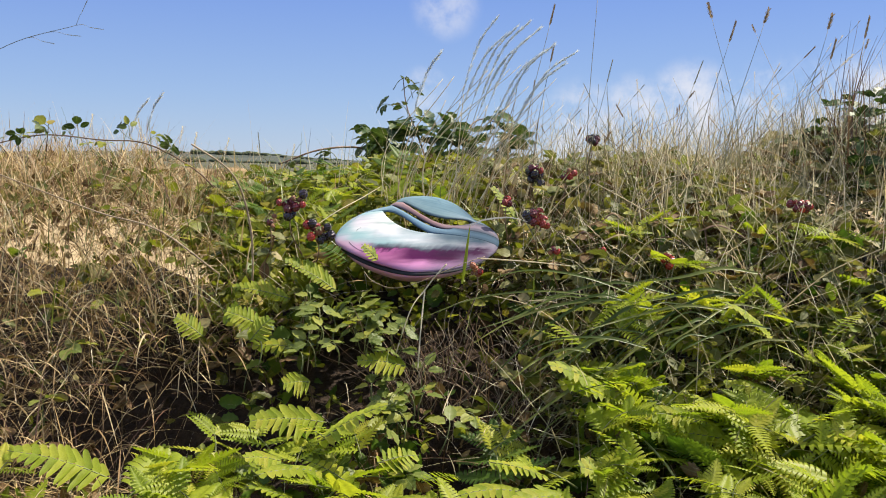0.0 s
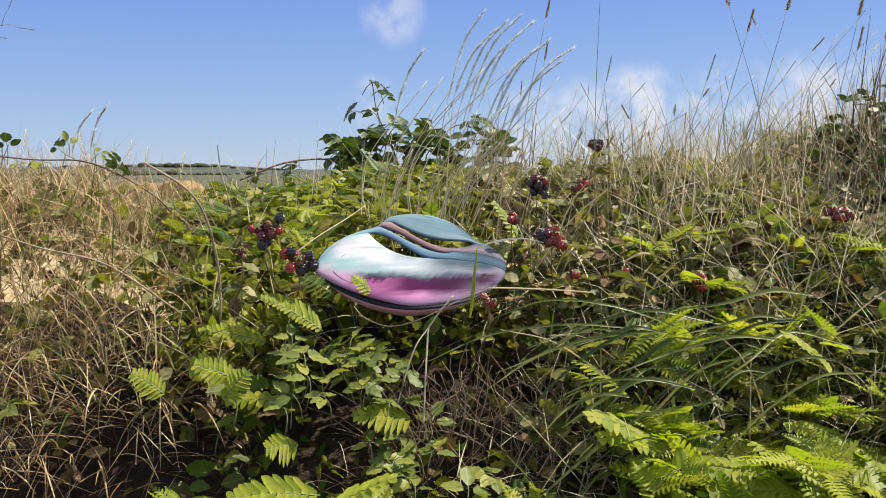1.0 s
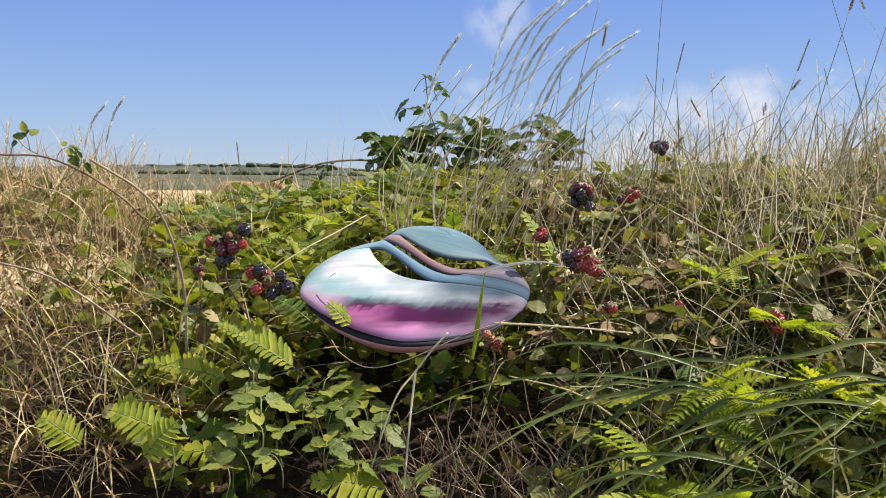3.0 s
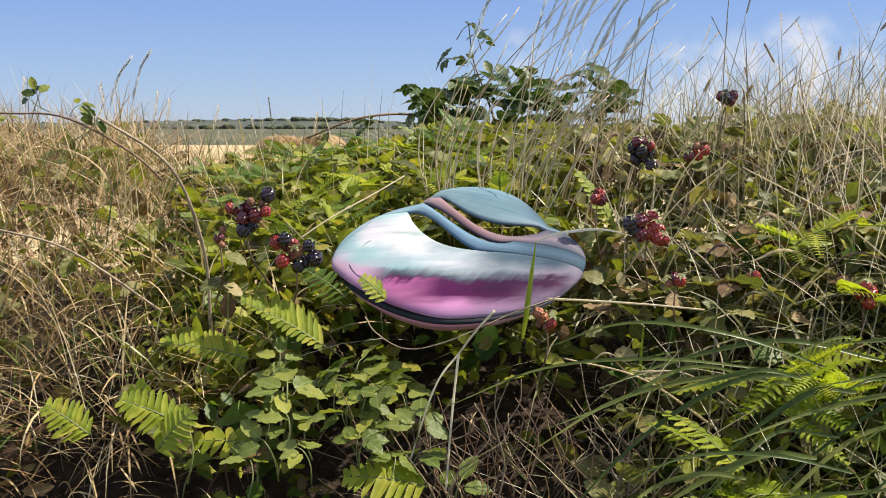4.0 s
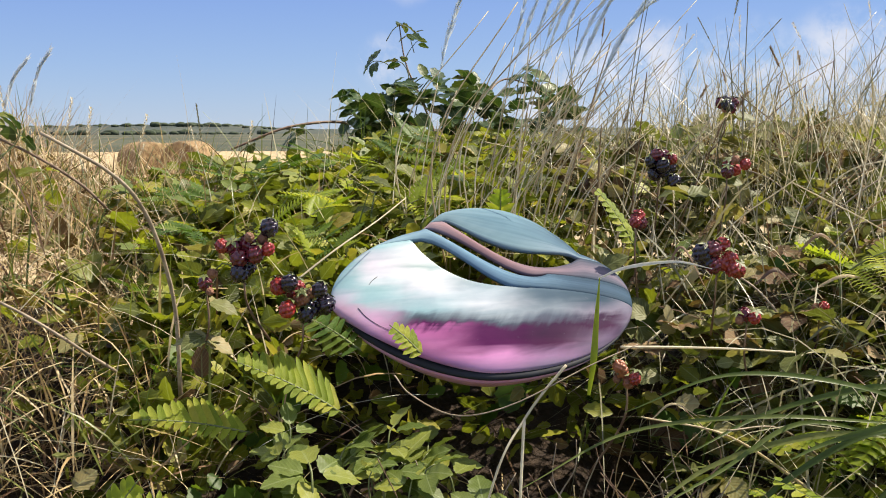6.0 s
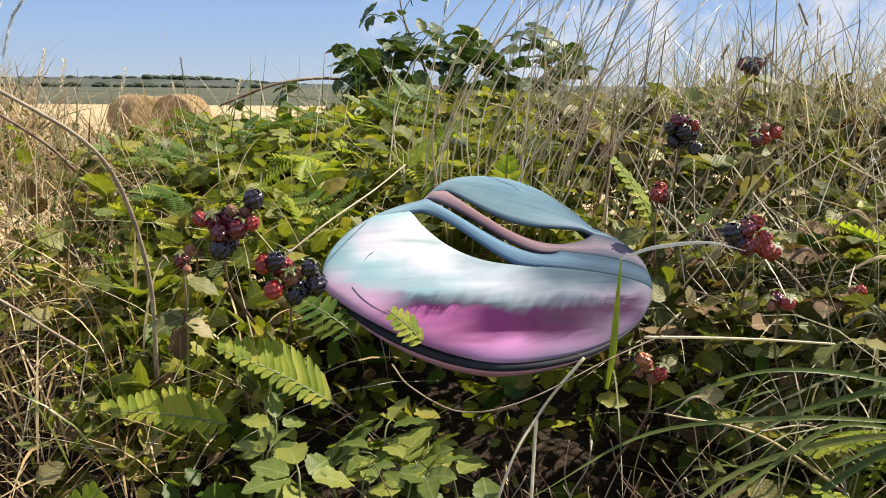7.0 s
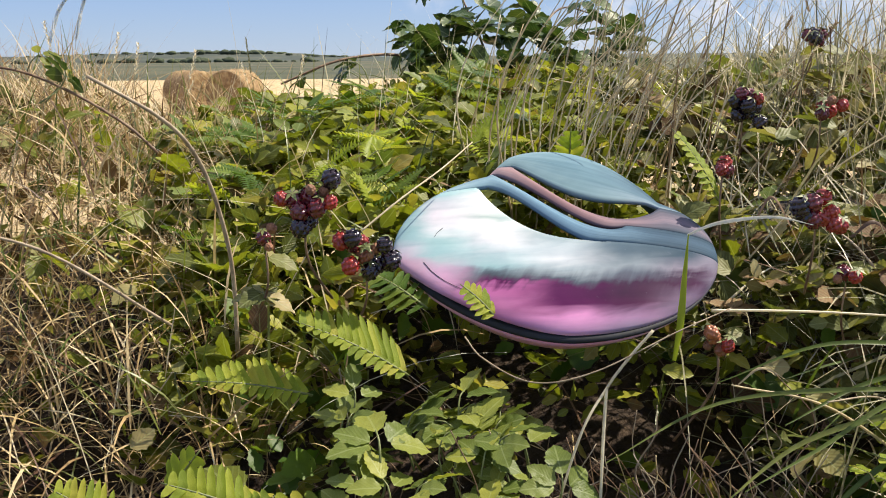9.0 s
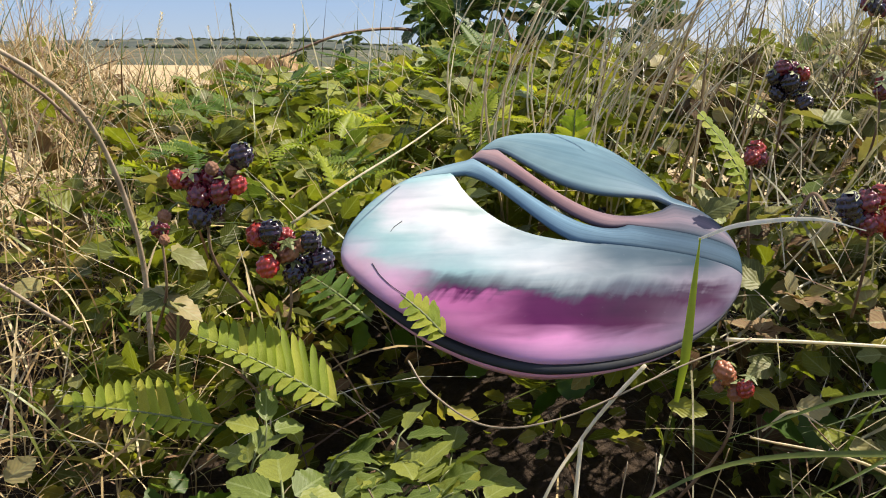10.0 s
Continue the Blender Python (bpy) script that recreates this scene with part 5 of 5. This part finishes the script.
for i in range(12):
    x, y = U(0.13, 0.6), U(1.84, 2.1)
    z = top(x, y) + U(0.02, 0.08)
    ln = U(0.05, 0.13)
    blade([(x, y, z), (x + ln * 0.4, y, z + U(0.01, 0.03)), (x + ln, y - U(-0.02, 0.03), z - U(0.0, 0.05))], U(0.0025, 0.006), rnd.choice((STRAW, GRASS_GREY, STRAW_DARK)), "curled pale dead grass blade", (0, 0.5, 0.8))


# ---- seeding grasses ----
def head_mesh(length, count, fat, material, loose=0.4, seed=0):
    """Seed head: spikelets packed round the stalk's end, along +z."""
    r = random.Random(seed)
    b = Buf()
    for i in range(count):
        s = i / count
        a = i * 2.4
        d = np.array((math.cos(a), math.sin(a), 0))
        spike = leaflet(fat * r.uniform(1.6, 2.6), fat * 0.8, 0.5, 0.0, 3)
        m = np.array(Matrix.LocRotScale(Vector(d * fat * 0.25 * (1 - s * 0.6)) + Vector((0, 0, s * length)), Vector((d[0] * loose, d[1] * loose, 1)).to_track_quat("Y", "Z"), None))
        b.add(spike, m)
    return b.mesh("seed_head", material)


HEADS = [head_mesh(0.055, 46, 0.0042, SEED, 0.35, 1), head_mesh(0.04, 30, 0.005, SEED, 0.6, 2), head_mesh(0.07, 40, 0.0032, SEED_GREEN, 0.3, 3), head_mesh(0.05, 26, 0.0036, STRAW_PALE, 0.7, 4)]


def grass_stem(base, tip, head, material, label, r=0.0011, bow=0.06, size=1.0):
    th = new("seeding_grass")
    base, tip = np.array(base, float), np.array(tip, float)
    th.matrix_basis = Matrix.Translation(Vector(base))
    d = tip - base
    side = np.array((d[0], d[1], 0)) + 1e-6
    side = side / np.linalg.norm(side) * np.linalg.norm(d) * bow
    line = smooth_line([(0, 0, 0), d * 0.5 - side, d], 14)
    part("stalk", one(tube(line, r, r * 0.5, 4), "stalk", material), th)
    if head is not None:
        way = Vector(line[-1] - line[-2])
        part("seed_head", HEADS[head], th, "", Matrix.LocRotScale(Vector(line[-1]), way.to_track_quat("Z", "Y"), Vector((size, size, size))))
    return tagged(th, label, "grass", "seeding grass stems")


# leaning bundle behind the helmet
for i in range(34):
    f = i / 33
    bx, by = -0.13 + 0.2 * f + U(-0.03, 0.03), U(2.24, 2.5)
    h = U(0.2, 0.42)
    tx = bx + h * (0.2 + 0.5 * f) + U(-0.04, 0.08)
    grass_stem((bx, by, 1.36), (tx, by + U(-0.05, 0.1), 1.4 + h), None, STRAW_PALE, "pale straw stem leaning behind the helmet", U(0.0011, 0.0017), U(0.08, 0.25))


def plume_grass(base, tip, r=0.0012):
    """Feather grass: a golden stalk that arches over, its upper half a silvery plume."""
    th = new("feather_grass")
    base, tip = np.array(base, float), np.array(tip, float)
    th.matrix_basis = Matrix.Translation(Vector(base))
    d = tip - base
    line = smooth_line([(0, 0, 0), d * (0.25, 0.4, 0.38), d * (0.48, 0.7, 0.68), d * (0.74, 0.88, 0.9), d * (1.04, 1.0, 1.02)], 30)
    part("stalk", one(tube(line[:14], r, r * 0.7, 5), "stalk", STRAW_PALE), th)
    b = Buf().add(tube(line[13:], r * 0.6, r * 0.3, 5))
    for i in range(420):
        s = U(0.42, 1.0) ** 0.8
        k = min(28, int(s * 29))
        t = line[k + 1] - line[k]
        t = t / np.linalg.norm(t) + np.array((rnd.gauss(0, 0.09), rnd.gauss(0, 0.09), rnd.gauss(0, 0.09)))
        ln = U(0.018, 0.042) * (1.25 - 0.6 * s)
        b.add(ribbon([line[k], line[k] + t * ln * 0.5, line[k] + t * ln], 0.0031, 0.0014, (U(-0.5, 0.5), U(-1, 1), U(-0.8, 0.8))))
    part("plume", b.mesh("plume", AWN), th, "silvery white feathery plume")
    return tagged(th, "feathery silver-plumed grass arching over the hedge", "grass", "feather grasses")


PLUMES = [
    ((-0.033, 2.48, 1.36), (0.128, 2.6, 1.959)),
    ((-0.021, 2.48, 1.36), (0.184, 2.6, 1.936)),
    ((-0.002, 2.48, 1.36), (0.203, 2.6, 1.894)),
    ((0.011, 2.48, 1.36), (0.248, 2.6, 1.933)),
    ((0.035, 2.48, 1.36), (0.258, 2.6, 1.868)),
    ((0.073, 2.48, 1.36), (0.352, 2.6, 1.871)),
    ((0.085, 2.48, 1.36), (0.32, 2.6, 1.836)),
    ((-0.046, 2.48, 1.36), (0.152, 2.6, 1.913)),
    ((-0.152, 2.48, 1.36), (-0.029, 2.6, 1.86)),
    ((-0.008, 2.48, 1.36), (0.216, 2.6, 1.948)),
    ((0.048, 2.48, 1.36), (0.287, 2.6, 1.887)),
    ((-1.02, 2.95, 1.42), (-0.94, 2.95, 1.75)),
    ((-1.06, 2.9, 1.42), (-0.97, 2.9, 1.73)),
]
for base, tip in PLUMES:
    plume_grass(base, tip)
for i in range(30):
    # bright bare stalks fanning up behind the helmet
    x, y = U(-0.02, 0.34), U(2.3, 2.6)
    z, h = top(x, y) - 0.06, U(0.16, 0.36)
    lean = U(0.05, 0.5)
    cane([(x, y, z), (x + lean * h * 0.45, y, z + h * 0.5), (x + lean * h, y + U(-0.02, 0.02), z + h)], 0.0015, 0.0009, rnd.choice((STRAW_PALE, STRAW_PALE, STRAW)), "bright pale straw stalk standing in the hedge", 0, "straw_stalk", "straw")
for i in range(12):
    # broken stems, folded over at the knee
    x, y = U(0.4, 1.25), U(2.3, 2.8)
    z, h = top(x, y) - 0.05, U(0.14, 0.24)
    s = rnd.choice((-1, -1, 1))
    cane([(x, y, z), (x + U(-0.01, 0.01), y, z + h * 0.6), (x, y, z + h), (x + s * 0.008, y, z + h + 0.002), (x + s * U(0.08, 0.16), y, z + h - U(0.05, 0.12))], 0.001, 0.0007, rnd.choice((STRAW, GRASS_GREY, STRAW_DARK)), "broken grass stem folded over at the knee", 0, "bent_grass_stem", "grass")
# standing grasses on the taller flank
for i in range(110):
    x, y = U(0.12, 1.5), U(2.2, 3.2)
    h = U(0.1, 0.25) + 0.14 * max(0, min(1, (x - 0.5) / 0.5)) * rnd.random()
    lean = U(-0.2, 0.5)
    z = top(x, y) - 0.08
    grass_stem((x, y, z), (x + lean * h * 1.6, y + U(-0.05, 0.05), z + 0.08 + h), rnd.choice((0, 1, 2, 3, 3, None, None, None)), rnd.choice((STRAW, GRASS_GREY, STRAW_PALE, STRAW_PALE)), "thin seeding grass stem above the hedge", U(0.0008, 0.0014), U(0.04, 0.25), U(0.5, 0.9))
# taller heads one can pick out
for (bx, by, tx, tz, hd) in ((0.68, 2.25, 0.79, 1.92, 1), (0.62, 2.3, 0.72, 1.88, 0), (0.24, 2.55, 0.29, 1.85, 0), (0.4, 2.6, 0.46, 1.8, 2), (0.84, 2.2, 0.93, 1.9, 1), (0.9, 2.3, 0.98, 1.84, 0), (0.56, 2.4, 0.66, 1.78, 2), (0.74, 2.25, 0.66, 1.93, 1),
                              (0.95, 2.2, 1.02, 1.88, 0), (0.36, 2.3, 0.38, 1.98, None), (0.2, 2.4, 0.27, 1.93, 0)):
    grass_stem((bx, by, 1.42), (tx, by + 0.05, tz), hd, GRASS_GREY, "tall grass stem with a brown seed head", 0.0012, 0.05, 1.0)
# sparse heads over the dry flank
for (bx, by, tx, tz, hd) in ((-0.59, 2.86, -0.592, 1.575, 2), (-0.8, 2.6, -0.77, 1.6, 3), (-0.86, 2.6, -0.88, 1.62, 3), (-0.72, 2.5, -0.7, 1.58, 3), (-0.98, 2.4, -0.95, 1.62, 3), (-0.68, 2.6, -0.64, 1.57, 3), (-0.52, 2.9, -0.5, 1.56, 3)):
    grass_stem((bx, by, 1.36), (tx, by, tz), hd, GRASS_GREY, "thin seeding grass stem over dry grass", 0.0009, 0.04, 1.0)
for i in range(36):
    x, y = U(-1.3, -0.5), U(1.9, 2.9)
    z = top(x, y) - 0.08
    h = U(0.08, 0.2)
    grass_stem((x, y, z), (x + U(-0.5, 0.5) * h, y, min(z + 0.06 + h, 1.6)), rnd.choice((3, None, None)), rnd.choice((STRAW, STRAW_PALE, GRASS_GREY)), "dry grass stem on the blond flank", U(0.0007, 0.0011), 0.08, 0.6)


# drooping grass panicle high over the dry flank
def panicle(base, tip, heads):
    th = new("drooping_grass")
    base, tip = np.array(base), np.array(tip)
    th.matrix_basis = Matrix.Translation(Vector(base))
    line = smooth_line([(0, 0, 0), (tip - base) * 0.5 + (0, 0, 0.02), tip - base], 14)
    part("stalk", one(tube(line, 0.0011, 0.0006, 4), "stalk", GRASS_GREY), th)
    for k, d in heads:
        q = line[k]
        d = np.array(d)
        part("side_stalk", one(tube(smooth_line([q, q + d * 0.5 + (0, 0, 0.004), q + d], 6), 0.0005, 0.0003, 4), "side_stalk", GRASS_GREY), th)
        part("seed_head", HEADS[2], th, "", Matrix.LocRotScale(Vector(q + d), Vector(d).to_track_quat("Z", "Y"), Vector((0.45, 0.45, 0.45))))
    return tagged(th, "drooping seeding grass standing over the dry flank", "grass", "seeding grass stems")


panicle((-1.127, 2.05, 1.728), (-0.835, 2.05, 1.852), [(8, (0.03, 0.0, -0.006)), (10, (0.045, 0.0, -0.004)), (13, (0.014, 0.0, 0.03)), (13, (0.03, 0.0, -0.004))])


# ---- blackberries ----
def berry_mesh(material, r, seed, tight=1.0):
    """Berry: one skin over a core of packed drupelets."""
    q = random.Random(seed)
    n = 30
    cores = []
    for i in range(n):
        z = 1 - 2 * (i + 0.5) / n
        a = i * 2.39996
        s = math.sqrt(1 - z * z)
        cores.append((np.array((s * math.cos(a), s * math.sin(a), z * 1.15)) * 0.72 * tight, 0.3 * q.uniform(0.92, 1.12)))
    v, f, uv = ball(1.0, 4)
    out = np.full(len(v), 0.7 * tight)
    for c, rad in cores:
        along = v @ c
        disc = along ** 2 - (c @ c - rad * rad)
        out = np.where(disc > 0, np.maximum(out, along + np.sqrt(np.maximum(disc, 0))), out)
    return one((v * out[:, None] * r, f, uv), "berry", material)


BERRY = {"black": [berry_mesh(BERRY_BLACK, 0.0105, 1), berry_mesh(BERRY_BLACK, 0.0092, 2)], "wine": [berry_mesh(BERRY_WINE, 0.0095, 3)], "red": [berry_mesh(BERRY_RED, 0.0088, 4), berry_mesh(BERRY_RED, 0.0075, 5)],
         "unripe": [berry_mesh(BERRY_UNRIPE, 0.008, 6)], "dry": [berry_mesh(BERRY_DRY, 0.0062, 7, 0.8)]}


def calyx_mesh():
    """Five sepals that meet over the berry."""
    v, f = [(0, 0, 0.0105)], []
    for k in range(5):
        a = k * 1.2566
        i = len(v)
        for d, r, z in ((-0.5, 0.0045, 0.0112), (0.0, 0.0095, 0.0085), (0.5, 0.0045, 0.0112)):
            v.append((r * math.cos(a + d), r * math.sin(a + d), z))
        f.append((0, i, i + 1, i + 2))
    return one((np.array(v), f, np.zeros((len(v), 2))), "calyx", CANE_GREEN)


CALYX = calyx_mesh()


def berry_cluster(centre, berries, label, drop=0.1, size=1.0):
    """A truss: a stalk with side stalks, each with a berry. Places are offsets in centimetres."""
    th = new("blackberry_cluster")
    th.matrix_basis = Matrix.Translation(centre)
    foot = np.array((U(-0.03, 0.03), 0.05, -drop))
    part("stalk", one(tube(smooth_line([foot, (0.0, 0.012, -0.05), (0.0, 0.008, 0.0)], 10), 0.0014, 0.001, 6, 0.1), "stalk", CANE), th)
    for kind, dx, dz in berries:
        p = np.array((dx * 0.01, U(-0.012, 0.012), dz * 0.01))
        part("fruit_stalk", one(tube(smooth_line([(0, 0.008, min(0.0, p[2] - 0.01)), p * 0.6 + (0, 0.004, 0.004), p], 6), 0.0009, 0.0007, 4), "fruit_stalk", CANE_GREEN), th)
        s = size * U(0.92, 1.08)
        fruit = part("berry", rnd.choice(BERRY[kind]), th, {"black": "ripe black berry", "wine": "dark red berry", "red": "bright red berry", "unripe": "orange unripe berry", "dry": "dried brown berry"}[kind],
             Matrix.LocRotScale(Vector(p), Euler((U(-0.6, 0.6), U(-0.6, 0.6), U(0, 6))), Vector((s, s, s))))
        part("calyx", CALYX, fruit, "small green star-shaped calyx")
    return tagged(th, label, "blackberries", "blackberry trusses")


berry_cluster((-0.315, 1.855, 1.458), [("black", 2.6, 3.0), ("wine", -1.0, 1.0), ("wine", 0.4, 1.3), ("red", -2.2, 1.2), ("wine", 1.3, 0.4), ("red", 2.6, 0.9), ("black", 0.2, -1.0), ("black", -0.4, -1.6), ("dry", -3.2, -1.6), ("dry", 0.8, 2.2), ("wine", -0.4, 0.0), ("dry", 1.9, 1.8)], "truss of black, wine and dried blackberries")
berry_cluster((-0.262, 1.885, 1.405), [("black", -1.0, 2.2), ("red", -2.2, 1.8), ("red", -0.2, 1.4), ("wine", -1.0, 1.2), ("black", 2.2, 1.4), ("black", 2.7, -0.4), ("black", 1.3, -0.9), ("black", 0.6, -1.4), ("red", -1.2, -0.6), ("dry", 0.6, 0.4), ("dry", 1.2, 0.9), ("unripe", 0.0, 0.2)], "truss of ripe black and red blackberries")
berry_cluster((0.203, 1.915, 1.446), [("black", -2.2, 0.6), ("black", -1.6, -0.2), ("wine", -1.0, 0.9), ("red", -0.2, 0.6), ("red", 0.6, 1.2), ("red", 0.9, 0.0), ("red", 0.2, -0.6), ("red", 1.7, -0.3), ("wine", -0.8, -0.8), ("red", 1.2, -1.2), ("red", 2.0, -1.5)], "truss of red blackberries with two ripe ones")
berry_cluster((0.075, 1.797, 1.345), [("unripe", -0.9, 0.9), ("unripe", -0.4, 0.1), ("red", 0.6, -0.3), ("unripe", 0.2, -0.9), ("dry", -0.9, -0.7)], "small truss of unripe orange-red berries", 0.12, 0.85)
berry_cluster((0.222, 2.25, 1.535), [("black", -1.2, 0.6), ("black", 0.2, 0.1), ("wine", 0.6, 1.4), ("black", 0.8, -1.0), ("black", -0.6, -1.2), ("wine", -0.6, 1.6), ("black", 1.8, -2.2), ("red", 1.6, 1.0), ("black", 1.6, -0.4)], "dark truss of ripe blackberries among dry stems")
berry_cluster((0.29, 2.15, 1.535), [("red", 0.2, 0.4), ("red", 1.0, -0.2), ("wine", -0.6, -0.4), ("red", 1.8, 0.6), ("dry", 0.6, 1.2)], "loose truss of red blackberries")
berry_cluster((0.5, 1.973, 1.355), [("red", -0.6, 1.0), ("red", 0.3, 0.7), ("red", -0.9, 0.0), ("wine", 0.2, -0.3), ("red", 0.9, 0.1), ("red", 0.0, -1.2), ("red", 0.8, -1.0)], "truss of red blackberries over bracken")
berry_cluster((0.145, 2.06, 1.47), [("red", -0.3, 0.2), ("wine", 0.5, 0.0), ("red", 0.2, 0.8)], "few red berries behind the helmet", 0.12)
berry_cluster((0.835, 2.12, 1.475), [("wine", -2.4, 0.4), ("red", -1.4, 0.8), ("wine", -0.4, 0.2), ("red", 0.5, 0.6), ("wine", 1.4, 0.0), ("red", 2.2, 0.5), ("wine", -1.0, -0.6), ("red", 0.3, -0.8), ("wine", 1.9, -0.9), ("red", 2.9, -0.2)], "broad truss of dull red blackberries")
berry_cluster((0.245, 1.93, 1.372), [("wine", -0.2, 0.3), ("dry", -0.9, -0.3), ("red", 0.4, 0.2)], "small red berry pair on grass", 0.1, 0.9)
berry_cluster((0.4, 2.5, 1.628), [("wine", -0.8, 0.5), ("black", 0.3, 0.8), ("wine", 0.8, -0.4), ("dry", -0.4, -0.6), ("black", 0.0, 0.0), ("wine", 1.4, 0.5)], "dark truss of berries on the skyline")
berry_cluster((0.36, 2.0, 1.37), [("red", 0.0, 0.3), ("dry", -0.7, 0.1)], "single red berry over grass", 0.1, 0.9)
berry_cluster((-0.36, 1.87, 1.425), [("wine", 0.0, 0.3), ("dry", 0.7, -0.4)], "small dark berry on a dry stalk", 0.1, 0.8)


# leaves that carry the trusses
truss_leaves = [(c.matrix_basis.translation.x + U(-0.05, 0.05), c.matrix_basis.translation.y + U(0.02, 0.07), c.matrix_basis.translation.z + U(-0.07, 0.0)) for c in list(scene.objects) if c.name.startswith("blackberry_cluster") for _ in range(5)]
truss_leaves = [q for q in truss_leaves if not near_helmet(q[0], q[1], 1.55)]
leaf_clumps("truss_leaves", GREY_LEAF, "dusty bramble leaves round the berry trusses", truss_leaves, (0.025, 0.045))
